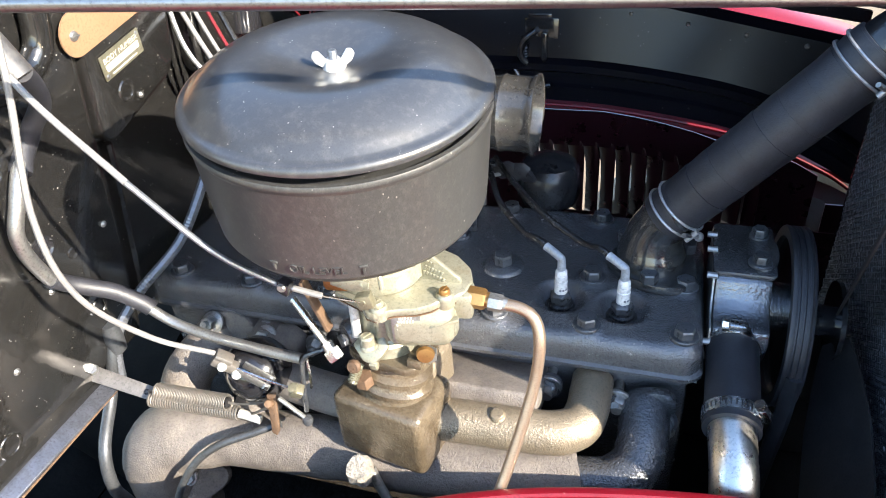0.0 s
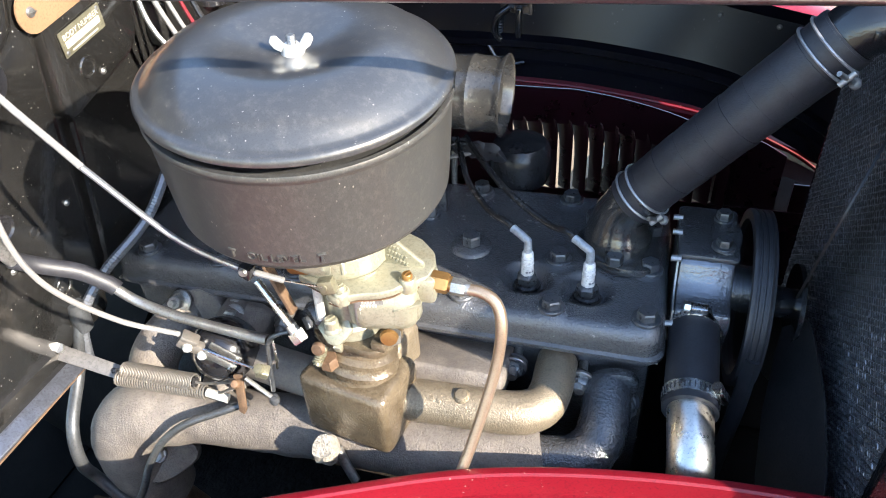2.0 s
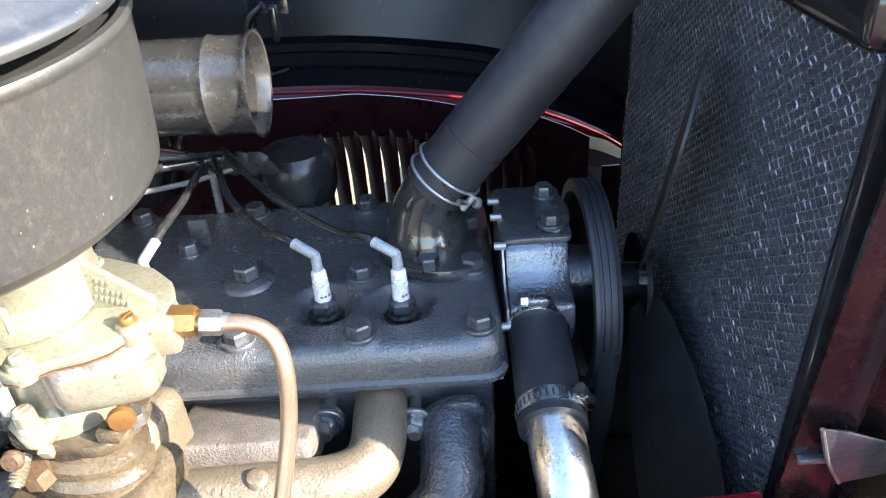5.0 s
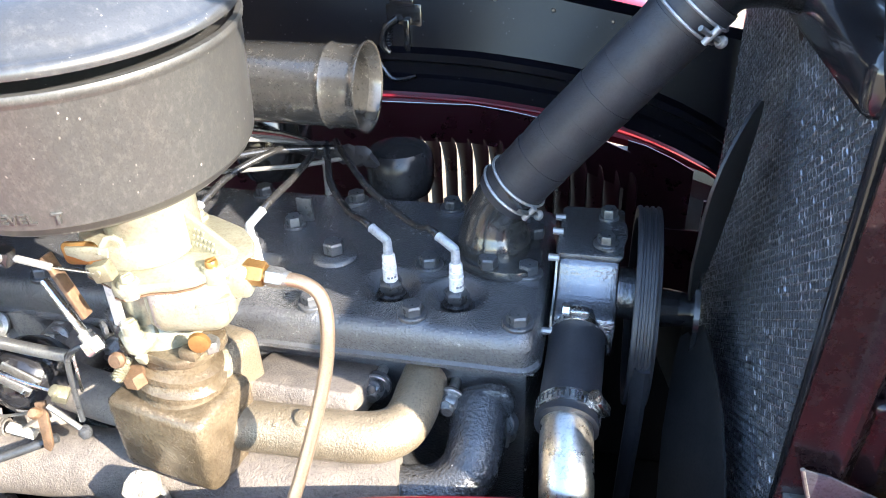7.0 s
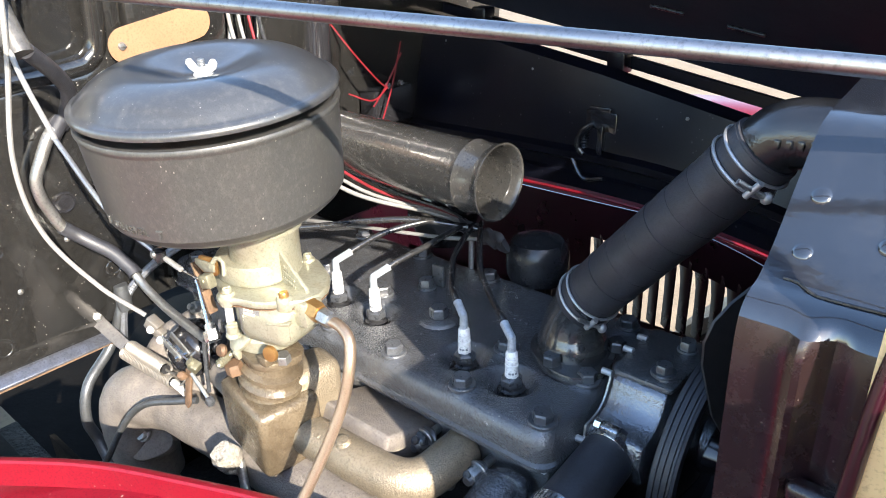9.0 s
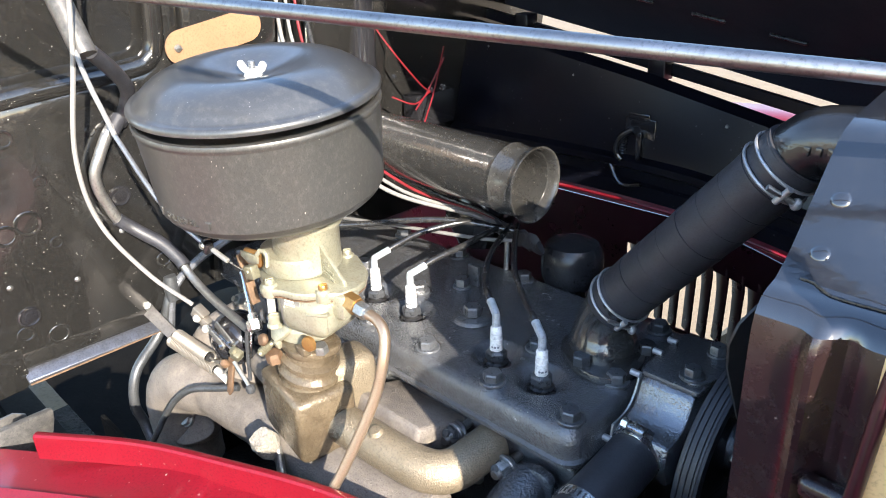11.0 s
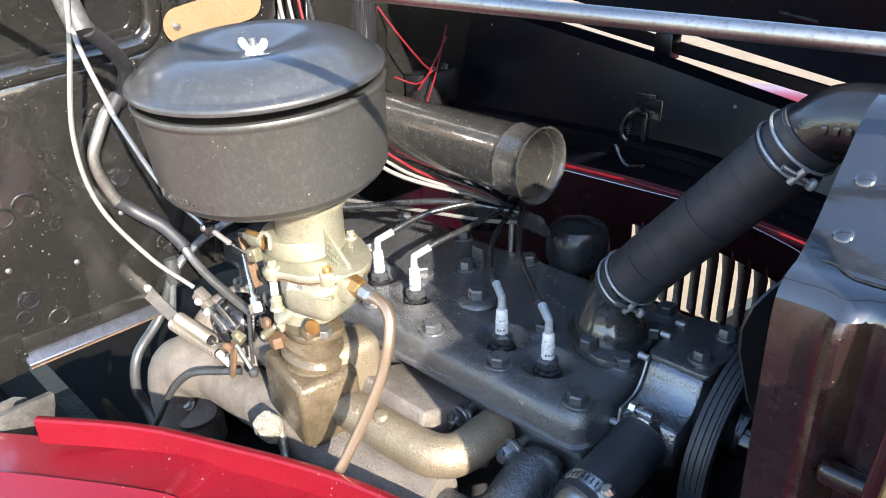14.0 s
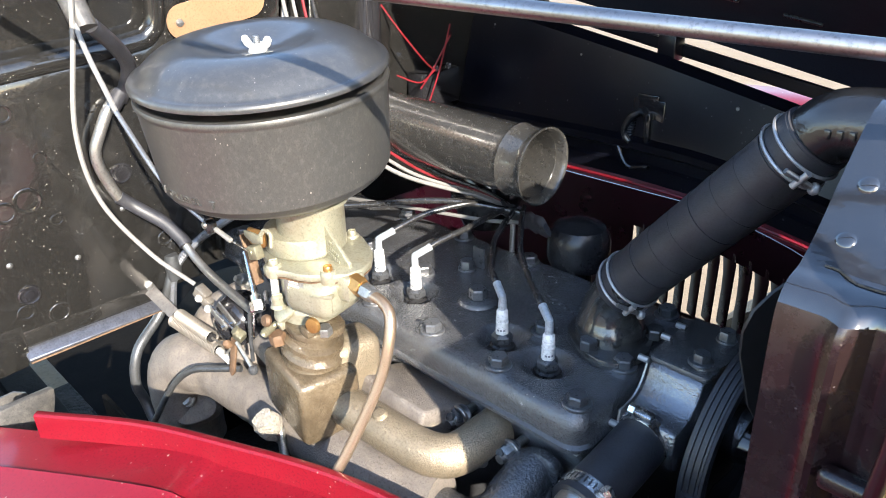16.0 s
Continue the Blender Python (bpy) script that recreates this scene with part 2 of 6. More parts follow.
M = {
    "firewall": material("black_body_paint", (0.010, 0.010, 0.010), 0.18, scale=9, second=(0.017, 0.0165, 0.0155), bump=0.3, bump_scale=18, depth=0.003, dust=(0.27, 0.255, 0.23), dusty=0.38, dmax=0.1, dust_scale=26, specks=(0.45, 0.43, 0.39), speck_scale=190, coat=0.7, coat_rough=0.08),
    "navy": material("dark_inner_paint", (0.0026, 0.003, 0.006), 0.3, scale=8, bump=0.1, bump_scale=30, second=(0.005, 0.0056, 0.0105), spec=0.3, coat=0.12, coat_rough=0.2, dust=(0.04, 0.042, 0.05), dusty=0.3, dmax=0.1, specks=(0.12, 0.12, 0.13), speck_scale=90),
    "blackgloss": material("glossy_black_enamel", (0.010, 0.010, 0.012), 0.16, scale=12, bump=0.05, bump_scale=25, coat=0.6, dust=(0.06, 0.055, 0.05), dusty=0.12, dmax=0.25),
    "baffle": material("dark_smeared_enamel", (0.0115, 0.0062, 0.0072), 0.27, scale=9, bump=0.3, bump_scale=16, depth=0.0015, second=(0.014, 0.006, 0.007), dust=(0.1, 0.09, 0.085), dusty=0.36, dmax=0.16, dust_scale=7, spec=0.5, coat=0.4, coat_rough=0.16, specks=(0.2, 0.16, 0.14), speck_scale=190),
    "cleaner": material("satin_black_can", (0.03, 0.0302, 0.0298), 0.4, scale=9, mix=0.5, grain=900, bump=0.08, bump_scale=60, depth=0.0005, second=(0.042, 0.0415, 0.0395), dust=(0.4, 0.38, 0.33), dusty=0.38, dmax=0.15, dust_scale=30, specks=(0.4, 0.38, 0.33), speck_scale=230, coat=0.22, coat_rough=0.26, spec=0.7, stretch=(1, 1, 0.6)),
    "lid": material("satin_black_lid", (0.032, 0.0335, 0.0365), 0.36, scale=9, mix=0.4, grain=900, bump=0.1, bump_scale=20, depth=0.001, second=(0.044, 0.045, 0.0465), dust=(0.36, 0.34, 0.3), dusty=0.36, dmax=0.16, dust_scale=16, specks=(0.36, 0.34, 0.3), speck_scale=230, coat=0.65, coat_rough=0.15, spec=0.7),
    "snout": material("dusty_black_tube", (0.03, 0.0298, 0.029), 0.26, scale=9, mix=0.45, bump=0.05, bump_scale=40, depth=0.001, second=(0.052, 0.0505, 0.047), dust=(0.4, 0.37, 0.31), dusty=0.36, dmax=0.12, dust_scale=10, specks=(0.3, 0.28, 0.24), speck_scale=330, coat=0.9, coat_rough=0.14),
    "head": material("gunmetal_engine_enamel", (0.078, 0.082, 0.091), 0.24, metal=0.25, scale=14, mix=0.3, bump=1.0, bump_scale=500, bump_detail=2, depth=0.0011, second=(0.1, 0.102, 0.106), dust=(0.26, 0.235, 0.195), dusty=0.36, dmax=0.24, dust_scale=5, coat=1.0, coat_rough=0.12, spec=1.0, specks=(0.3, 0.28, 0.24), speck_scale=210),
    # head's dark enamel made paler and bluer for the side's sky reflection
    "pump": material("sky_lightened_pump_enamel", (0.19, 0.2, 0.22), 0.2, metal=0.75, scale=22, bump=0.9, bump_scale=330, bump_detail=2, depth=0.001, second=(0.22, 0.23, 0.25), dust=(0.05, 0.05, 0.05), dusty=0.36, dmax=0.5, coat=0.7, coat_rough=0.1),
    "bolt": material("painted_bolt", (0.05, 0.053, 0.058), 0.3, metal=0.1, scale=80, bump=0.4, bump_scale=300, depth=0.001, vary=0.25, coat=0.8, coat_rough=0.18),
    "manifold": material("dusty_cast_iron", (0.125, 0.11, 0.098), 0.62, metal=0.1, scale=25, bump=0.9, bump_scale=480, depth=0.0016, dust=(0.32, 0.28, 0.226), dusty=0.45, dmax=0.55),
    "intake": material("bronze_stained_casting", (0.185, 0.152, 0.106), 0.32, metal=0.4, scale=25, bump=0.8, bump_scale=480, depth=0.0014, dust=(0.31, 0.262, 0.195), dusty=0.4, dmax=0.5),
    "oily": material("oil_stained_casting", (0.10, 0.074, 0.046), 0.22, metal=0.3, scale=26, bump=0.6, bump_scale=380, bump_detail=2, depth=0.0011, second=(0.22, 0.178, 0.12), dust=(0.022, 0.015, 0.008), dusty=0.5, dmax=0.9, dust_scale=0.8, coat=0.3, coat_rough=0.2),
    "blackiron": material("black_cast_iron", (0.06, 0.064, 0.071), 0.27, metal=0.4, scale=30, bump=1.0, bump_scale=380, bump_detail=2, depth=0.0014, dust=(0.09, 0.085, 0.08), dusty=0.25, coat=0.9, coat_rough=0.14),
    "carb": material("zinc_chromate_casting", (0.3, 0.292, 0.222), 0.3, metal=0.5, scale=35, bump=0.3, bump_scale=420, depth=0.0012, second=(0.37, 0.358, 0.275), dust=(0.2, 0.14, 0.06), dusty=0.36, dmax=0.6, dust_scale=1.4),
    "outlet": material("black_enamelled_outlet", (0.034, 0.035, 0.036), 0.22, metal=0.2, scale=22, bump=0.25, bump_scale=160, bump_detail=2, depth=0.0008, second=(0.05, 0.05, 0.049), dust=(0.2, 0.19, 0.17), dusty=0.36, dmax=0.2, dust_scale=5, coat=0.9, coat_rough=0.1, spec=0.8),
    "elbow": material("black_cast_elbow", (0.009, 0.0095, 0.011), 0.24, metal=0.2, scale=30, bump=0.5, bump_scale=350, bump_detail=2, depth=0.0006, dust=(0.06, 0.06, 0.06), dusty=0.3, dmax=0.2, coat=0.8, coat_rough=0.14),
    "cap": material("satin_black_cap", (0.014, 0.0145, 0.017), 0.24, scale=30, bump=0.1, bump_scale=200, second=(0.02, 0.02, 0.022), dust=(0.09, 0.09, 0.09), dusty=0.3, dmax=0.2, spec=0.5),
    "tab": material("blued_steel", (0.16, 0.17, 0.2), 0.3, metal=0.8, scale=40, bump=0.2, bump_scale=40, dust=(0.05, 0.05, 0.055), dusty=0.4, dmax=0.6),
    "coredark": material("black_core_wall", (0.075, 0.078, 0.086), 0.35, metal=0.0, scale=60, bump=0.1),
    # baffle's enamel again, with the sky's reflection put in as a blue tint
    "bafflecap": material("sky_tinted_black_enamel", (0.013, 0.0155, 0.021), 0.14, metal=0.2, scale=14, bump=0.3, bump_scale=22, depth=0.0015, second=(0.022, 0.025, 0.033), dust=(0.1, 0.095, 0.09), dusty=0.36, dmax=0.25, coat=1.0, coat_rough=0.06, spec=1.0),
    "zinc": material("dull_zinc_plate", (0.45, 0.45, 0.46), 0.42, metal=0.65, scale=60, bump=0.1, bump_scale=300, second=(0.36, 0.36, 0.36)),
    "dullpipe": material("dull_steel_pipe", (0.075, 0.08, 0.085), 0.42, metal=0.6, scale=40, bump=0.1, dust=(0.2, 0.18, 0.155), dusty=0.3, dmax=0.3),
    # shaded ground as colour: near-black gravel with a few paler specks
    "shadegravel": material("shade_dark_gravel", (0.004, 0.0038, 0.0035), 0.9, scale=25, grain=160, second=(0.02, 0.0185, 0.017), bump=1.0, bump_scale=110, depth=0.012, spec=0.2, specks=(0.1, 0.093, 0.085), speck_scale=45),
    "blade": material("matt_fan_paint", (0.012, 0.012, 0.013), 0.5, scale=14, bump=0.1, bump_scale=60, second=(0.033, 0.031, 0.032), dust=(0.12, 0.115, 0.11), dusty=0.36, dmax=0.25),
    "brass": material("aged_brass", (0.42, 0.24, 0.085), 0.34, metal=0.8, scale=60, bump=0.1, second=(0.34, 0.19, 0.07)),
    "copper": material("tarnished_copper_tube", (0.42, 0.31, 0.22), 0.34, metal=0.8, scale=9, second=(0.46, 0.38, 0.3), bump=0.05, grain=900),
    "rust": material("rusty_steel", (0.11, 0.068, 0.042), 0.6, metal=0.3, scale=90, second=(0.2, 0.12, 0.068), bump=0.5),
    "steel": material("bright_zinc_steel", (0.66, 0.66, 0.65), 0.26, metal=1.0, scale=50, bump=0.05),
    "greysteel": material("dull_steel", (0.3, 0.3, 0.29), 0.38, metal=0.85, scale=50, bump=0.1, dust=(0.35, 0.32, 0.27), dusty=0.25),
    "worn": material("worn_dusty_flange", (0.06, 0.058, 0.056), 0.42, metal=0.2, scale=40, bump=0.2, bump_scale=200, dust=(0.24, 0.225, 0.20), dusty=0.42, dmax=0.55),
    "rod": material("polished_rod", (0.27, 0.27, 0.275), 0.34, metal=1.0, scale=30, bump=0.04, bump_scale=300, rough_var=0.08, second=(0.38, 0.38, 0.39)),
    "rubber": material("black_rubber_hose", (0.018, 0.0188, 0.0235), 0.48, scale=30, bump=0.3, bump_scale=500, depth=0.001, dust=(0.055, 0.056, 0.066), dusty=0.36, dmax=0.5, spec=0.6),
    "wire": material("black_wire_cover", (0.014, 0.014, 0.015), 0.28, scale=60, bump=0.1),
    "lead": material("black_lead", (0.016, 0.016, 0.017), 0.25, scale=60, second=(0.026, 0.026, 0.026), dust=(0.2, 0.19, 0.17), dusty=0.36, dmax=0.25, coat=0.7),
    "white": material("white_cable_sheath", (0.2, 0.197, 0.19), 0.45, scale=60, second=(0.17, 0.166, 0.16), bump=0.1),
    "plastic": material("pale_boot", (0.36, 0.39, 0.42), 0.34, scale=80, metal=0.3, bump=0.05),
    "porcelain": material("white_porcelain", (0.66, 0.66, 0.65), 0.15, scale=80, coat=0.4),
    "greywind": material("grey_wound_cable", (0.16, 0.17, 0.19), 0.35, metal=0.6, scale=90, bump=0.1),
    "red": material("red_body_paint", (0.15, 0.003, 0.010), 0.46, scale=8, second=(0.18, 0.005, 0.012), coat=0.45, coat_rough=0.07, spec=0.25, dust=(0.2, 0.06, 0.055), dusty=0.32, dmax=0.16, dust_scale=6, bump=0.02, specks=(0.3, 0.18, 0.15), speck_scale=120),
    "hoodunder": material("dark_hood_underside", (0.017, 0.019, 0.028), 0.6, scale=8, bump=0.05, bump_scale=30, second=(0.022, 0.024, 0.034), spec=0.08),
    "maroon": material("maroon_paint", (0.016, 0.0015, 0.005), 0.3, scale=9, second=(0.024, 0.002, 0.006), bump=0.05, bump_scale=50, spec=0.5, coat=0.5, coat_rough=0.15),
    "redwire": material("red_wire_cover", (0.13, 0.004, 0.008), 0.4),
    "foil": material("tan_card", (0.235, 0.132, 0.072), 0.5, scale=20, second=(0.27, 0.16, 0.09), bump=0.03),
    "plate": material("data_plate", (0.17, 0.16, 0.11), 0.35, metal=0.5, scale=70),
    "platetext": material("plate_lettering", (0.75, 0.72, 0.58), 0.35, metal=0.6),
    "core": material("core_glint_metal", (0.34, 0.36, 0.4), 0.42, metal=0.75, scale=60, bump=0.1),
    "tan": material("sunlit_tan_board", (0.6, 0.4, 0.18), 0.55, scale=12, second=(0.7, 0.5, 0.25), bump=0.1),
    "ground": material("dusty_gravel_ground", (0.205, 0.155, 0.1), 0.9, scale=6, grain=90, second=(0.275, 0.21, 0.135), bump=0.8, bump_scale=70),
    "aluminium": material("bare_aluminium", (0.6, 0.58, 0.54), 0.3, metal=1.0, scale=40, bump=0.08),
    "wingnut": material("pale_cast_nut", (0.5, 0.495, 0.46), 0.42, metal=0.3, scale=90, bump=0.2),
    "springs": material("pale_spring_wire", (0.22, 0.21, 0.19), 0.42, metal=0.6, scale=60, second=(0.25, 0.215, 0.18)),
    "spring": material("satin_spring_wire", (0.13, 0.122, 0.115), 0.45, metal=0.5, scale=60),
    # near-black so parts under the engine and behind the core read as deep shade
    "shadeblack": material("matt_shade_black", (0.004, 0.004, 0.004), 0.9, scale=20, bump=0.6, bump_scale=120, second=(0.008, 0.0075, 0.007), spec=0.05),
    "crust": material("corroded_fitting", (0.27, 0.25, 0.215), 0.85, scale=120, bump=1.0, bump_scale=300, depth=0.004, second=(0.4, 0.37, 0.32), dust=(0.05, 0.045, 0.035), dusty=0.4, dmax=0.8),
}


# ---- mesh helpers ----
def box(c, size, bevel=0.002, m=None, seg=2):
    bm = bmesh.new()
    bmesh.ops.create_cube(bm, size=1.0, matrix=Matrix.Diagonal((*size, 1)))
    if bevel:
        bmesh.ops.bevel(bm, geom=list(bm.edges), offset=bevel, segments=seg, profile=0.5, affect="EDGES")
    bm.transform(Matrix.Translation(c) @ (m or Matrix()))
    return bm


def spline(pts, step=0.006):
    pts = [Vector(p) for p in pts]
    ext = [pts[0] * 2 - pts[1]] + pts + [pts[-1] * 2 - pts[-2]]
    out = []
    for i in range(1, len(ext) - 2):
        a, b, c, d = ext[i - 1:i + 3]
        n = max(2, int((c - b).length / step))
        for k in range(n):
            t = k / n
            out.append(0.5 * ((2 * b) + (c - a) * t + (2 * a - 5 * b + 4 * c - d) * t * t + (3 * b - a - 3 * c + d) * t ** 3))
    return out + [pts[-1]]


def sweep(pts, r, seg=12, caps=True, flat=1.0):
    """A round section along pts; r is a number or a function of 0..1 along the way."""
    bm = bmesh.new()
    n = len(pts)
    up = Vector((0.13, 0.21, 0.97))
    rings = []
    for i, p in enumerate(pts):
        d = (pts[min(i + 1, n - 1)] - pts[max(i - 1, 0)]).normalized()
        u = (up - d * up.dot(d))
        u = u.normalized() if u.length > 1e-4 else d.orthogonal().normalized()
        up = u
        v = d.cross(u)
        rr = r(i / (n - 1)) if callable(r) else r
        rings.append([bm.verts.new(p + (u * math.cos(a) * flat + v * math.sin(a)) * rr) for a in (2 * math.pi * k / seg for k in range(seg))])
    for a, b in zip(rings, rings[1:]):
        for k in range(seg):
            bm.faces.new((a[k], a[(k + 1) % seg], b[(k + 1) % seg], b[k]))
    if caps:
        bm.faces.new(rings[0][::-1])
        bm.faces.new(rings[-1])
    bmesh.ops.recalc_face_normals(bm, faces=bm.faces)
    return bm


def tube(pts, r, seg=12, step=0.006, caps=True, flat=1.0):
    return sweep(spline(pts, step), r, seg, caps, flat)


def ribbed(pts, r, pitch=0.003, depth=0.12, seg=8):
    way = spline(pts, pitch / 2)
    n = len(way)
    return sweep(way, lambda t: r * (1 - depth * (round(t * (n - 1)) % 2)), seg)


def coil(a, b, r, wire, turns, seg=5):
    a, b = Vector(a), Vector(b)
    d = b - a
    q = d.to_track_quat("Z", "Y").to_matrix()
    n = turns * 10
    return sweep([a + q @ Vector((r * math.cos(2 * math.pi * i / 10), r * math.sin(2 * math.pi * i / 10), d.length * i / n)) for i in range(n + 1)], wire, seg)


def lathe(profile, m=None, seg=48, closed=False):
    """Rings of (radius, height) about z."""
    bm = bmesh.new()
    rings = []
    for r, z in profile:
        if r < 1e-6:
            rings.append([bm.verts.new((0, 0, z))])
        else:
            rings.append([bm.verts.new((r * math.cos(2 * math.pi * k / seg), r * math.sin(2 * math.pi * k / seg), z)) for k in range(seg)])
    pairs = list(zip(rings, rings[1:])) + ([(rings[-1], rings[0])] if closed else [])
    for a, b in pairs:
        for k in range(seg):
            j = (k + 1) % seg
            if len(a) == 1 and len(b) == 1:
                continue
            if len(a) == 1:
                bm.faces.new((a[0], b[j], b[k]))
            elif len(b) == 1:
                bm.faces.new((a[k], a[j], b[0]))
            else:
                bm.faces.new((a[k], a[j], b[j], b[k]))
    bmesh.ops.recalc_face_normals(bm, faces=bm.faces)
    bm.transform(m or Matrix())
    return bm


def prism(poly, depth, m=None, bevel=0.0):
    """The outline poly in x, y, raised by depth along z."""
    bm = bmesh.new()
    f = bm.faces.new([bm.verts.new((x, y, 0)) for x, y in poly])
    top = bmesh.ops.extrude_face_region(bm, geom=[f])
    bmesh.ops.translate(bm, verts=[v for v in top["geom"] if isinstance(v, bmesh.types.BMVert)], vec=(0, 0, depth))
    bmesh.ops.recalc_face_normals(bm, faces=bm.faces)
    if bevel:
        bmesh.ops.bevel(bm, geom=list(bm.edges), offset=bevel, segments=2, profile=0.5, affect="EDGES")
    bm.transform(m or Matrix())
    return bm


def join(*bms):
    out = bmesh.new()
    for b in bms:
        me = bpy.data.meshes.new("tmp")
        b.to_mesh(me)
        b.free()
        out.from_mesh(me)
        bpy.data.meshes.remove(me)
    return out


def rough_up(bm, amount, scale, cuts=0):
    if cuts:
        bmesh.ops.subdivide_edges(bm, edges=list(bm.edges), cuts=cuts, use_grid_fill=True)
    bm.normal_update()
    for v in bm.verts:
        v.co += v.normal * amount * noise.noise(v.co * scale)
    return bm


def rounded(w, h, r, n=5):
    """A rounded rectangle's outline."""
    out = []
    for cx, cy, a0 in ((w / 2 - r, h / 2 - r, 0), (-w / 2 + r, h / 2 - r, 90), (-w / 2 + r, -h / 2 + r, 180), (w / 2 - r, -h / 2 + r, 270)):
        out += [(cx + r * math.cos(radians(a0 + 90 * k / n)), cy + r * math.sin(radians(a0 + 90 * k / n))) for k in range(n + 1)]
    return out


def along(p, d, roll=0):
    """A pose at p whose z points along d."""
    return Matrix.Translation(p) @ Vector(d).normalized().to_track_quat("Z", "Y").to_matrix().to_4x4() @ pose(0, 0, 0, 0, 0, roll)


def mesh_of(name, bm, mat, sharp=38):
    me = bpy.data.meshes.new(name)
    bm.to_mesh(me)
    bm.free()
    me.shade_smooth()
    me.set_sharp_from_angle(angle=radians(sharp))
    me.materials.append(mat)
    return me


def thing(name, at, label, category, group="", kind=""):
    ob = new(name)
    ob.empty_display_size = 0.02
    ob.location = at
    ob["at"] = tuple(at)
    return tagged(ob, label, category, group, kind)


def solid(name, bm, mat, label, category, group="", kind="", sharp=38):
    """A thing of one mesh, its origin at the middle of its base."""
    co = [v.co for v in bm.verts]
    at = Vector(((min(c.x for c in co) + max(c.x for c in co)) / 2, (min(c.y for c in co) + max(c.y for c in co)) / 2, min(c.z for c in co)))
    bm.transform(Matrix.Translation(-at))
    ob = new(name, mesh_of(name, bm, mat, sharp))
    ob.location = at
    ob["at"] = tuple(at)
    return tagged(ob, label, category, group, kind)


def part(name, bm, mat, parent, label="", sharp=38):
    """One mesh under a thing or under a part; bm is in the world's metres."""
    bm.transform(Matrix.Translation(-Vector(parent["at"])))
    ob = new(name, mesh_of(name, bm, mat, sharp))
    ob.parent = parent
    ob["at"] = parent["at"]
    return tagged(ob, label)


SHARED = {}


def piece(name, key, make, mat, parent, m, label=""):
    """A repeated part that shares its mesh; m is its pose in the world."""
    if key not in SHARED:
        SHARED[key] = mesh_of(name, make(), mat, 30)
    ob = new(name, SHARED[key])
    ob.parent = parent
    ob.matrix_local = Matrix.Translation(-Vector(parent["at"])) @ m
    ob["at"] = parent["at"]
    return tagged(ob, label)


def hexhead(af, h, washer=0.0):
    r = af / math.sqrt(3)

    def make():
        bms = [lathe([(0, 0), (r, 0), (r, h * 0.84), (r * 0.88, h), (0, h * 1.0)], seg=6)]
        if washer:
            bms.append(lathe([(0, -0.0015), (washer, -0.0015), (washer, 0.001), (washer * 0.95, 0.002), (0, 0.002)], seg=20))
        return join(*bms)
    return make


def bolt(parent, p, d=(0, 0, 1), af=0.019, h=0.010, washer=0.0, mat="bolt", name="bolt", roll=None, label=""):
    key = (af, h, washer, mat)
    return piece(name, key, hexhead(af, h, washer), M[mat], parent, along(p, d, random.uniform(0, 60) if roll is None else roll), label)


def lettering(text, size, depth=0.0008):
    cu = bpy.data.curves.new("letters", "FONT")
    cu.body, cu.size, cu.extrude, cu.align_x, cu.align_y, cu.resolution_u = text, size, depth, "CENTER", "CENTER", 3
    ob = new("letters", cu)
    me = bpy.data.meshes.new_from_object(ob.evaluated_get(bpy.context.evaluated_depsgraph_get()))
    bm = bmesh.new()
    bm.from_mesh(me)
    bpy.data.objects.remove(ob)
    bpy.data.curves.remove(cu)
    bpy.data.meshes.remove(me)
    return bm


def clamp_band(p, d, r, width=0.012, t=0.0012):
    return lathe([(r, -width / 2), (r + t, -width / 2), (r + t, width / 2), (r, width / 2)], along(p, d), 40, closed=True)


# ---- ground and body structure ----
def build_ground():
    bm = bmesh.new()
    bmesh.ops.create_grid(bm, x_segments=60, y_segments=60, size=60.0)
    solid("ground", bm, M["ground"], "pale dusty gravel ground under the car", "ground", kind="structure")


def fire_x(z):
    return -0.335 - (1.12 - z) * 0.14


LEAN = math.degrees(math.atan(0.14))


def fw(y, z, out=0.0):
    return Vector((fire_x(z) + out, y, z))


def fw_pose(y, z, out=0.0):
    """A pose on the firewall: x runs along +y, y runs up, z points to the engine."""
    m = Matrix(((0, 0.1386, 0.9903, 0), (1, 0, 0, 0), (0, 0.9903, -0.1386, 0), (0, 0, 0, 1)))
    return Matrix.Translation(fw(y, z, out)) @ m


